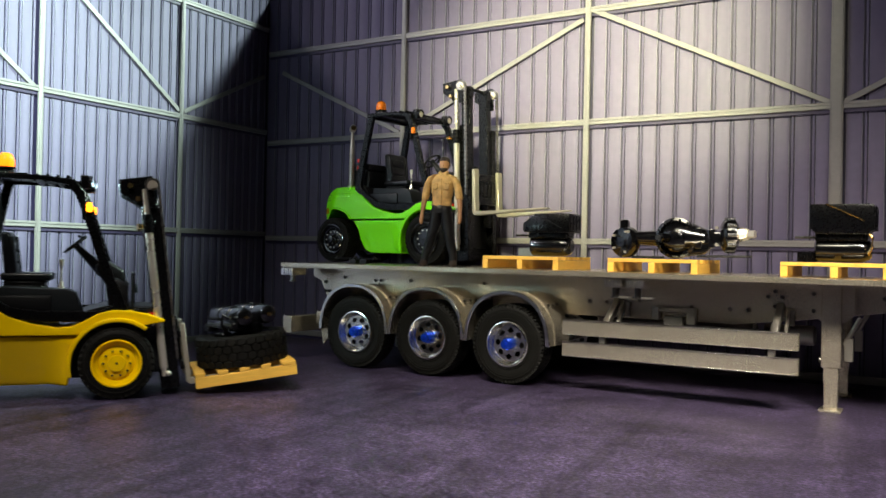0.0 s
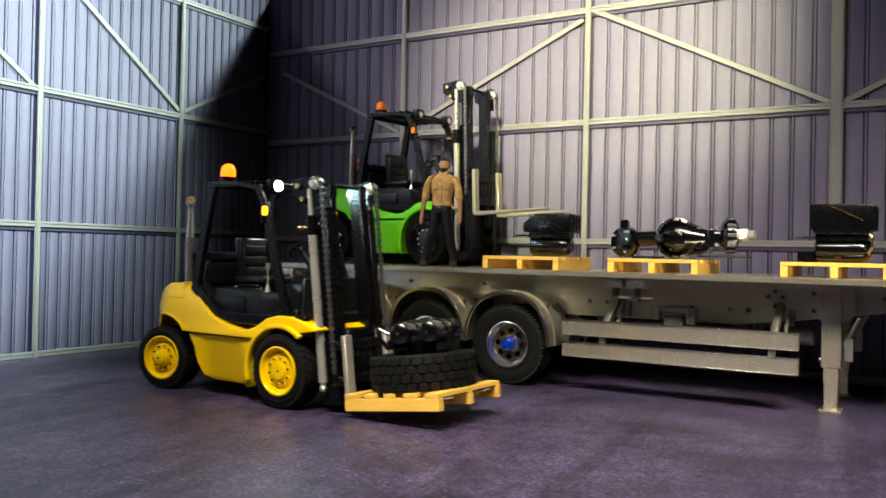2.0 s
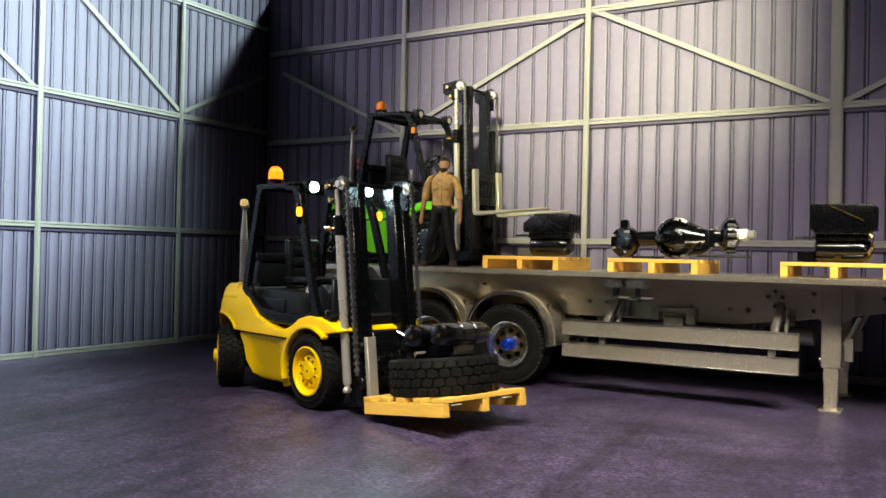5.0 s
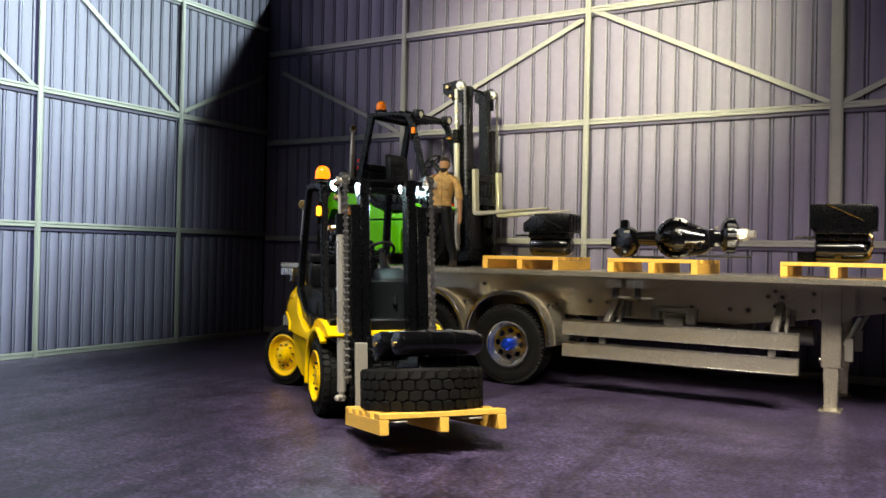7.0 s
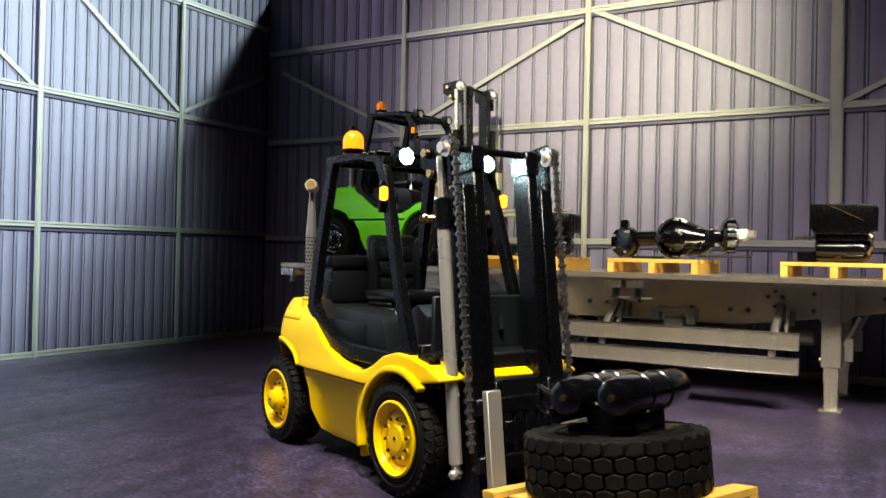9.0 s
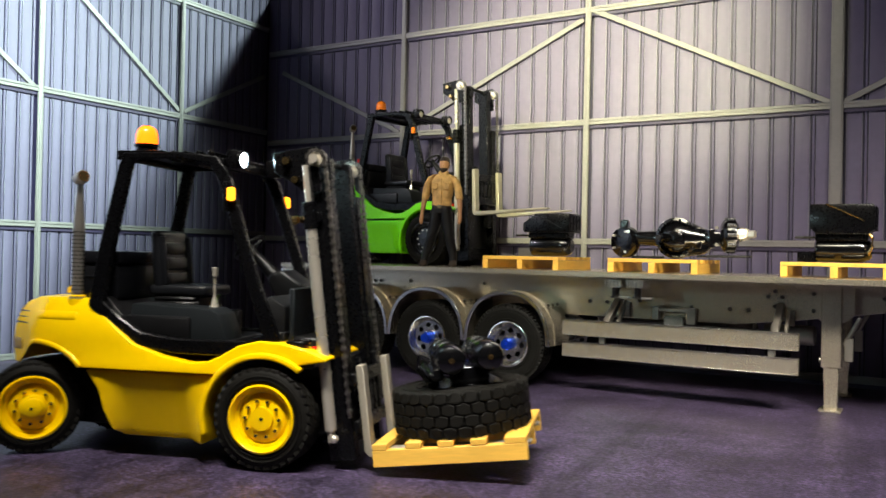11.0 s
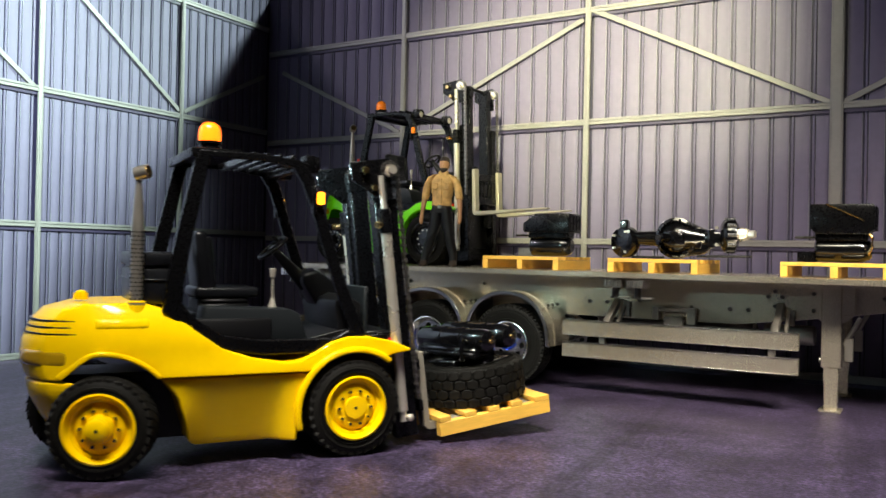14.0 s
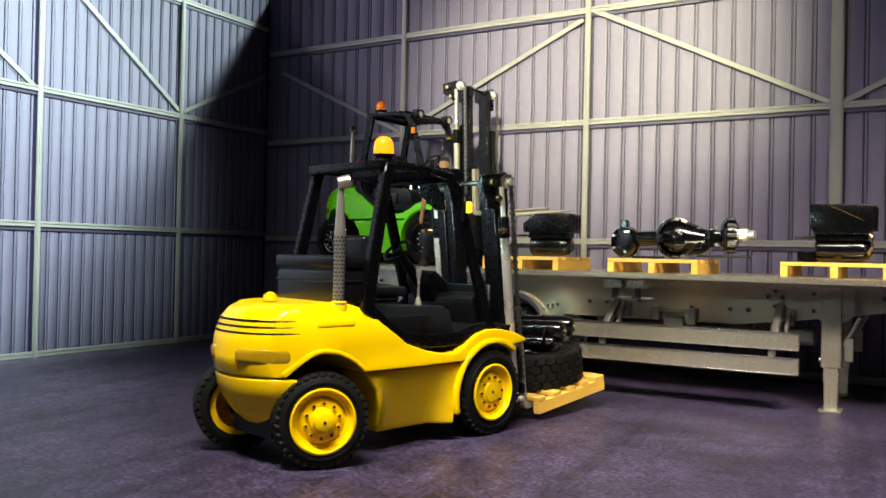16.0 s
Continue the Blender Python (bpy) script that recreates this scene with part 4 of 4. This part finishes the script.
# ---- units on the deck ----
def build_box_unit(m, lift=0, slope=False):
    u = thing("drive_unit", "black box unit over a cylinder, standing on a pallet", "machine part", m, "black units on pallets")

    def up(name, bm, material, label=""):
        bm.transform(Matrix.Diagonal((0.84, 1, 1, 1)))
        return part(name, bm, material, u, label)

    up("cylinder", turned([(0.01, -27), (8, -27), (10.4, -25), (10.8, -23), (10.8, 15), (10.4, 18), (9, 24), (6, 27), (0.01, 27)], 28, Matrix.Translation((0, 0, 11.4)) @ Matrix.Rotation(-math.pi / 2, 4, "Z")), BLACK_GLOSS, "glossy black cylinder")
    outline = [(-29, 25), (-31.5, 27), (-31.5, 34.5), (-15, 44.5), (29.5, 44.5), (30.5, 43), (30.5, 25)] if slope else [(-24, 25), (-31, 30), (-31, 44 + lift), (28, 44 + lift), (30, 41 + lift), (30, 29), (24, 25)]
    up("housing", join(prism(outline, -16, 16, "y", 1.0, 2), box(-26, 24, -12, 12, 19, 26, 1)), BLACK, "black box housing")
    up("ridge", prism([(-16, 44 + lift), (-14, 44.4 + lift), (20, 30.2 + lift), (20, 29 + lift)], -17, -15.6, "y", 0.2), BRASS if m.translation.x > -0.2 else BLACK_MATT)
    up("rod", rod((-46, -6, 22), (-20, -6, 22), 1.1, seg=8), BLACK)
    for k in range(4):
        up("fin", box(30.2, 31.4, -14 + k * 8, -12 + k * 8, 28, 42 + lift, 0.3), BLACK)
    up("pipe", tube([(24, -12, 26), (28, -13, 22), (28, -13, 14), (24, -12, 8)], 1.5, 8), BRASS if m.translation.x > -0.2 else BLACK)
    up("plate", join(box(-44, -24, -4, 0, 0.2, 9, 0.4), rod((-38, -4, 5), (-38, -5.2, 5), 1.4, seg=8), rod((-30, -4, 5), (-30, -5.2, 5), 1.4, seg=8)), ALU_DULL if m.translation.x < -0.2 else BLACK)
    return u


build_box_unit(pose(-0.3495, 0.806, 0.1287), slope=True)
build_box_unit(pose(-0.0735, 0.806, 0.1287), 7)


def build_axle(m):
    a = thing("drive_axle", "glossy black truck drive axle lying on a pallet", "axle", m)
    part("differential", join(ball((0, 0, 20), 18, 3, (1.04, 0.72, 0.98)), turned([(17, -9), (19.8, -8), (19.8, -4), (17, -3)], 32, Matrix.Translation((0, 0, 20))), rod((-8, -12, 20), (-12, -22, 20), 4.5, 3.6, 16)), BLACK_GLOSS, a, "round black differential housing")
    for k in range(9):
        q = math.pi * (0.06 + 0.11 * k)
        part("rib", prism([(5.5, -12.6), (16.5, -7.5), (16.5, -5), (5.5, -9)], -0.7, 0.7, "z", 0.2), BLACK_GLOSS, a, at=pose(0, 0, 0.020, 0, -math.degrees(q), 0))
    bolts = bmesh.new()
    for k in range(14):
        q = 2 * math.pi * k / 14
        add(bolts, rod((17.6 * math.cos(q), -8.2, 20 + 17.6 * math.sin(q)), (17.6 * math.cos(q), -10, 20 + 17.6 * math.sin(q)), 1.3, seg=6))
    part("flange_bolts", bolts, BLACK, a)
    part("pinion", join(rod((-12, -20, 20), (-13.2, -23.6, 20), 2.6, seg=16), rod((-11, -17, 20), (-11.6, -19, 20), 4.2, seg=16)), SCREW, a, "dark steel pinion end")
    part("axle_tube", join(rod((-58, 0, 20), (-14, 0, 20), 5.2, 8, 18), box(-46, -30, -6, 6, 16, 24, 1)), BLACK_GLOSS, a)
    part("axle_tube", join(rod((14, 0, 20), (44, 0, 20), 9, 5.6, 18), box(24, 42, -8, 8, 14, 26, 2, 2)), BLACK_GLOSS, a)
    part("neck", join(rod((10, 0, 21), (27, 0, 20), 15, 8.5, 20), prism([(6, 2), (24, 5), (34, 13), (20, 15), (6, 12)], -7, 7, "y", 1.2, 2)), BLACK_GLOSS, a)
    part("bracket", join(box(18, 24, -9.5, 9.5, 10, 30, 1.2, 2), box(30, 35, -9, 9, 11, 29, 1.2, 2)), BLACK_GLOSS, a)
    part("spring_seat", join(rod((38, -6, 30), (38, -9, 30), 1.6, seg=10), rod((38, -6, 14), (38, -9, 14), 1.6, seg=10), rod((-47, -6, 26), (-47, -9, 26), 1.6, seg=10), rod((-47, -6, 12), (-47, -9, 12), 1.6, seg=10)), CHROME, a)
    for k in range(5):
        q = 2 * math.pi * k / 5
        part("drum_bolt", rod((-53 + 10.5 * math.cos(q), -9.5, 16 + 10.5 * math.sin(q)), (-53 + 10.5 * math.cos(q), -5, 16 + 10.5 * math.sin(q)), 1.2, seg=8), CHROME, a)
    turnm = Matrix.Translation((-53, 0, 16)) @ Matrix.Rotation(-math.pi / 2 + 1.15, 4, "Z")
    part("brake_drum", join(turned([(0.01, -7), (8, -7), (14, -5), (15.6, -2), (15.6, 5), (11, 7), (0.01, 7)], 28, turnm), box(-57, -49, -4, 4, 28, 38, 1.2)), BLACK_GLOSS, a, "black brake drum")
    turnm = Matrix.Translation((48, 0, 23)) @ Matrix.Rotation(-math.pi / 2 + 0.35, 4, "Z")
    drum = turned([(0.01, -8), (10, -8), (14, -6), (16, -3), (16, 4), (12, 7), (0.01, 7)], 28, turnm)
    for k in range(10):
        q = 2 * math.pi * k / 10
        b = rod((15 * math.cos(q), -4, 15 * math.sin(q)), (15 * math.cos(q), 4, 15 * math.sin(q)), 2.4, seg=8)
        b.transform(turnm)
        part("stud", b, BLACK, a)
    part("brake_drum", drum, BLACK_GLOSS, a, "black brake drum")
    part("spindle", join(rod((58, -3, 24), (66, -5, 24), 7, 5, 8), rod((66, -5, 24), (72, -6.6, 24), 3.6, seg=6)), CHROME, a, "bright spindle nut")
    part("rod", join(rod((20, -8, 3), (70, -8, 3.5), 1.2, seg=8), rod((-40, -16, 1.2), (-8, -16, 1.2), 1.2, seg=8)), BLACK, a)
    return a


build_axle(pose(-0.218, 0.806, 0.1291))


def build_bar(m):
    """A flat linkage bar lying on two small blocks."""
    a = thing("linkage_bar", "small black steel bar with bolts on the trailer deck", "machine part", m)
    part("bar", box(-34, 34, -3, 3, 5, 7, 0.4), BLACK, a)
    for x in (-30, -2, 26):
        part("bolt", join(rod((x, 0, 7), (x, 0, 8.6), 1.8, seg=8), rod((x, -3, 6), (x, -4.2, 6), 0.9, seg=8)), SCREW, a)
    for x in (-4, 12):
        part("block", box(x - 5, x + 5, -4, 4, 0, 5, 0.6), BLACK_MATT, a)
    return a


build_bar(pose(-0.598, 0.800, 0.1157, 0, 0, -2))


# ---- the figure: one plain mesh ----
def loft(rows, seg=22, fold=0.0, waves=5):
    """A closed body through ellipses (x, y, z, half width, half depth); fold ripples its skin like cloth."""
    rows = [Vector(r) for r in rows]
    fine = []
    for a, b in zip(rows[:-1], rows[1:]):
        fine += [a.lerp(b, k / 4) for k in range(4)]
    fine.append(rows[-1])
    bm = bmesh.new()
    loops = []
    for i, (x, y, z, rx, ry) in enumerate(fine):
        loop = []
        for k in range(seg):
            a = 2 * math.pi * k / seg
            g = 1 + fold * (math.sin(waves * a + 0.9 * z) * 0.5 + math.sin(2.3 * a - 0.55 * z + x) * 0.5)
            loop.append(bm.verts.new((x + rx * g * math.cos(a), y + ry * g * math.sin(a), z)))
        loops.append(loop)
    for A, B in zip(loops[:-1], loops[1:]):
        for k in range(seg):
            bm.faces.new((A[k], A[(k + 1) % seg], B[(k + 1) % seg], B[k]))
    bm.faces.new(loops[0][::-1])
    bm.faces.new(loops[-1])
    bmesh.ops.recalc_face_normals(bm, faces=bm.faces)
    return bm


def build_figure(m):
    bm = bmesh.new()
    idx = []

    def put(b, k):
        n = len(bm.faces)
        add(bm, b)
        bm.faces.ensure_lookup_table()
        idx.extend([k] * (len(bm.faces) - n))

    for s, knee, foot in ((-1, -10.5, -18.5), (1, 9.5, 14.5)):
        put(loft([(foot, 0, 4, 4.6, 4.8), (foot * 0.98, 0, 9, 4.3, 4.6), ((knee + foot) / 2, 0, 20, 5.2, 5.4), (knee, -1, 32, 5.6, 6.0), (s * 7, 0, 46, 6.6, 6.8), (s * 5, 0, 60, 6.8, 7.2), (s * 4.4, 0, 64, 6.2, 6.6)], 20, 0.07, 3), 1)
        put(loft([(foot, -3.4, 0.1, 4.0, 7.8), (foot, -3.2, 2.4, 4.3, 8.0), (foot, -1.8, 4.6, 3.8, 5.8), (foot, 0, 7.4, 3.7, 4.0)], 18), 3)
        w = 1.5 if s > 0 else 0
        put(loft([(s * 18.6 + w, -1.4, 72.4, 3.7, 4.0), (s * 18.6 + w, -1.2, 73.4, 4.3, 4.6), (s * 18.2 + w, -1, 76.4, 4.2, 4.6), (s * 17.0 + w, -0.6, 84, 4.1, 4.7), (s * 14.6 + w / 2, 0, 92, 4.5, 5.2), (s * 11.5, 0, 97.2, 4.2, 4.8), (s * 7, 0, 99.8, 2.6, 3.8)], 20, 0.09, 4), 0)
        put(loft([(s * 20.6 + w, -4.6, 57, 1.9, 2.2), (s * 20 + w, -3.4, 64, 2.6, 2.8), (s * 18.8 + w, -1.8, 74, 3.0, 3.2)], 14), 2)
        put(loft([(s * 20.6 + w, -6.8, 45.5, 1.0, 1.5), (s * 21 + w, -6.8, 48, 2.0, 2.6), (s * 20.9 + w, -5.6, 53, 2.2, 3.0), (s * 20.6 + w, -4.6, 57.6, 1.8, 2.1)], 12), 2)
    put(loft([(0, 0, 58, 10.5, 7.4), (0, 0, 65, 10.2, 7.2)], 22, 0.03), 1)
    put(loft([(0, 0, 62.4, 10.9, 7.7), (0, 0, 66.2, 10.7, 7.5)], 24), 3)
    put(box(-2.2, 2.2, -8.4, -7.2, 62.6, 66.0, 0.4), 4)
    put(loft([(0, 0, 65.6, 11.0, 7.7), (0.2, 0, 70, 10.6, 7.4), (0.5, 0, 78, 11.4, 7.7), (1, -0.4, 87, 13.2, 8.2), (1.4, 0, 93, 13.2, 7.6), (1.6, 0, 97.5, 10.4, 6.4), (1.8, 0, 100.5, 6.2, 5.2)], 32, 0.075, 7), 0)
    for s in (-1, 1):
        put(loft([(2 + s * 2.6, -3.8, 98.4, 2.6, 1.9), (2 + s * 3.4, -2.4, 101.6, 2.4, 2.8), (2 + s * 3.2, -0.5, 103.4, 1.7, 3.2)], 12), 0)
        put(box(1 + s * 6.5 - 3, 1 + s * 6.5 + 3, -9.0, -7.4, 83, 89.6, 0.6), 0)
    put(box(0.9, 2.0, -8.8, -7.6, 67, 96, 0.3), 0)
    put(loft([(2, 0, 98, 4.0, 4.0), (2.4, -0.8, 105, 3.7, 3.9)], 16), 2)
    put(loft([(2.6, -2.2, 102.0, 1.8, 2.2), (2.6, -2.0, 103.6, 3.6, 4.2), (2.6, -1.2, 107, 4.9, 5.6), (2.6, -0.8, 111, 5.3, 6.2), (2.6, -0.4, 115, 4.9, 5.8), (2.6, 0, 117.6, 2.8, 3.6)], 22), 2)
    put(loft([(2.6, 2.6, 106.5, 4.6, 3.4), (2.6, 1.6, 111, 5.8, 5.2), (2.6, 0.2, 113.6, 5.6, 6.5), (2.6, -0.2, 116, 5.3, 6.5), (2.6, 0, 118.2, 3.6, 4.6), (2.6, 0.4, 119.0, 1.4, 2.0)], 20, 0.04, 7), 3)
    put(loft([(2.6, -3.4, 101.6, 2.0, 1.7), (2.6, -3.4, 103.4, 3.7, 3.2), (2.6, -3.0, 105.8, 4.4, 3.9), (2.6, -2.8, 106.6, 3.6, 3.6)], 16), 3)
    put(loft([(2.6, -7.0, 107.2, 1.0, 1.1), (2.6, -6.8, 108.4, 1.1, 1.2), (2.6, -6.0, 111.4, 0.7, 0.7)], 10), 2)
    for f, k in zip(bm.faces, idx):
        f.material_index = k
    skin = mat("tan_plastic", (0.46, 0.235, 0.11), 0.5, vary=0.15, scale=160)
    trouser = mat("dark_cloth", (0.0045, 0.0045, 0.006), 0.5, spec=0.3, vary=0.4, scale=140, bump=0.3)
    hair = mat("dark_brown_plastic", (0.022, 0.013, 0.008), 0.6, vary=0.25, scale=240, bump=0.2)
    single("figurine", bm, [SHIRT, trouser, skin, hair, STEEL], "small toy figure in tan shirt and dark trousers", "figurine", m)


build_figure(pose(-0.466, 0.774, 0.1157, 0, 0, 14))


# ---- what drives ----
PATH = [  # seconds, x, y, heading
    (0.0, -0.6338, 0.4934, 51.2), (0.5, -0.5890, 0.5347, 29.5), (1.0, -0.5597, 0.5514, 18.3), (1.5, -0.5221, 0.5606, 7.2), (2.0, -0.4592, 0.5622, -3.9),
    (2.5, -0.3927, 0.5600, -3.7), (3.0, -0.3582, 0.5595, -2.5), (3.5, -0.3519, 0.5598, -2.0), (4.0, -0.3623, 0.5600, -4.6), (4.2, -0.3725, 0.5606, -7.0),
    (5.4, -0.4440, 0.5790, -20.5), (6.5, -0.4130, 0.5658, -29.4), (7.0, -0.3922, 0.5508, -38.9), (7.5, -0.3515, 0.5108, -51.5), (8.0, -0.3036, 0.4578, -41.4),
    (8.5, -0.2494, 0.4202, -28.1), (9.0, -0.2277, 0.4105, -23.9), (9.2, -0.2277, 0.4105, -23.9), (10.3, -0.2950, 0.4190, 0.0), (11.3, -0.3825, 0.3985, 27.6),
    (11.5, -0.4038, 0.3890, 32.6), (12.0, -0.4207, 0.3728, 35.7), (12.5, -0.4200, 0.3724, 35.9), (13.0, -0.4052, 0.3857, 41.3), (13.5, -0.3816, 0.4148, 49.3),
    (14.0, -0.3566, 0.4496, 58.4), (14.5, -0.3404, 0.4816, 64.6), (15.0, -0.3312, 0.5080, 70.0), (15.5, -0.3264, 0.5312, 74.3), (16.0, -0.3213, 0.5448, 76.0)]


STEER = [  # seconds, turn of the rear wheels
    (0.0, 26), (1.5, 23), (2.0, 12), (2.5, 0), (3.0, -13), (3.5, -18), (4.0, -20), (4.4, -26), (5.3, -28), (5.9, 10), (6.3, 36), (6.6, 39), (7.1, 34), (7.5, 4), (7.9, -24), (8.5, -30),
    (8.8, -12), (9.0, 0), (9.3, 4), (9.8, 28), (11.2, 30), (11.7, 22), (12.3, -5), (12.8, -18), (14.0, -20), (15.0, -24), (16.0, -24)]


def along(t):
    """The forklift's x, y and heading at t, on a smooth curve without overshoot."""
    ks = [r[0] for r in PATH]
    i = max(0, min(len(ks) - 2, int(np.searchsorted(ks, t, side="right")) - 1))
    t0, t1 = ks[i], ks[i + 1]
    h, u = t1 - t0, (t - t0) / (t1 - t0)

    def slope(k, c):
        if k == 0 or k == len(ks) - 1:
            a, b = (0, 1) if k == 0 else (k - 1, k)
            return (PATH[b][c] - PATH[a][c]) / (ks[b] - ks[a])
        d0 = (PATH[k][c] - PATH[k - 1][c]) / (ks[k] - ks[k - 1])
        d1 = (PATH[k + 1][c] - PATH[k][c]) / (ks[k + 1] - ks[k])
        return 0.0 if d0 * d1 <= 0 else 0.5 * (d0 + d1) if abs(d0 + d1) * 0.5 < 3 * min(abs(d0), abs(d1)) else 3 * min(abs(d0), abs(d1)) * (1 if d0 > 0 else -1)

    out = []
    for c in (1, 2, 3):
        a, b, ma, mb = PATH[i][c], PATH[i + 1][c], slope(i, c), slope(i + 1, c)
        out.append((2 * u ** 3 - 3 * u ** 2 + 1) * a + (u ** 3 - 2 * u ** 2 + u) * h * ma + (3 * u ** 2 - 2 * u ** 3) * b + (u ** 3 - u ** 2) * h * mb)
    return out


def motions():
    times = [k / 10 for k in range(161)]
    spots = [along(t) for t in times]
    base = [pose(x, y, 0, 0, 0, h) for x, y, h in spots]
    walk(YF, list(zip(times, base)))
    walk(LOAD_PALLET, [(t, b @ LOAD_AT) for t, b in zip(times, base)])
    on = LOAD_AT @ pose(0.002, -0.0005, 0.0130)
    walk(LOAD_TYRE, [(t, b @ on) for t, b in zip(times, base)])
    on2 = on @ pose(0.0042, 0.004, 0.0222, 0, 0, 17)
    walk(LOAD_TANKS, [(t, b @ on2) for t, b in zip(times, base)])
    # rolling and rear steering
    smooth = [float(np.interp(t, [k[0] for k in STEER], [k[1] for k in STEER])) for t in times]
    for w, R, rear in WHEELS:
        rest = w.matrix_basis.copy()
        right = rest.translation.y < 0
        roll, rows = 0.0, []
        for i, t in enumerate(times):
            if i:
                a, b = spots[i - 1], spots[i]
                h = radians((a[2] + b[2]) / 2)
                f = (b[0] - a[0]) * math.cos(h) + (b[1] - a[1]) * math.sin(h)
                side = 0.0 if rear else -rest.translation.y * radians(b[2] - a[2])
                roll += math.degrees((f + side) / (R / 1000))
            turn = Matrix.Rotation(radians(smooth[i] if rear else 0.0), 4, "Z")
            spin = Matrix.Rotation(radians(roll if right else -roll), 4, "Y")
            rows.append((t, Matrix.Translation(rest.translation) @ turn @ rest.to_3x3().to_4x4() @ spin))
        walk(w, rows)


motions()
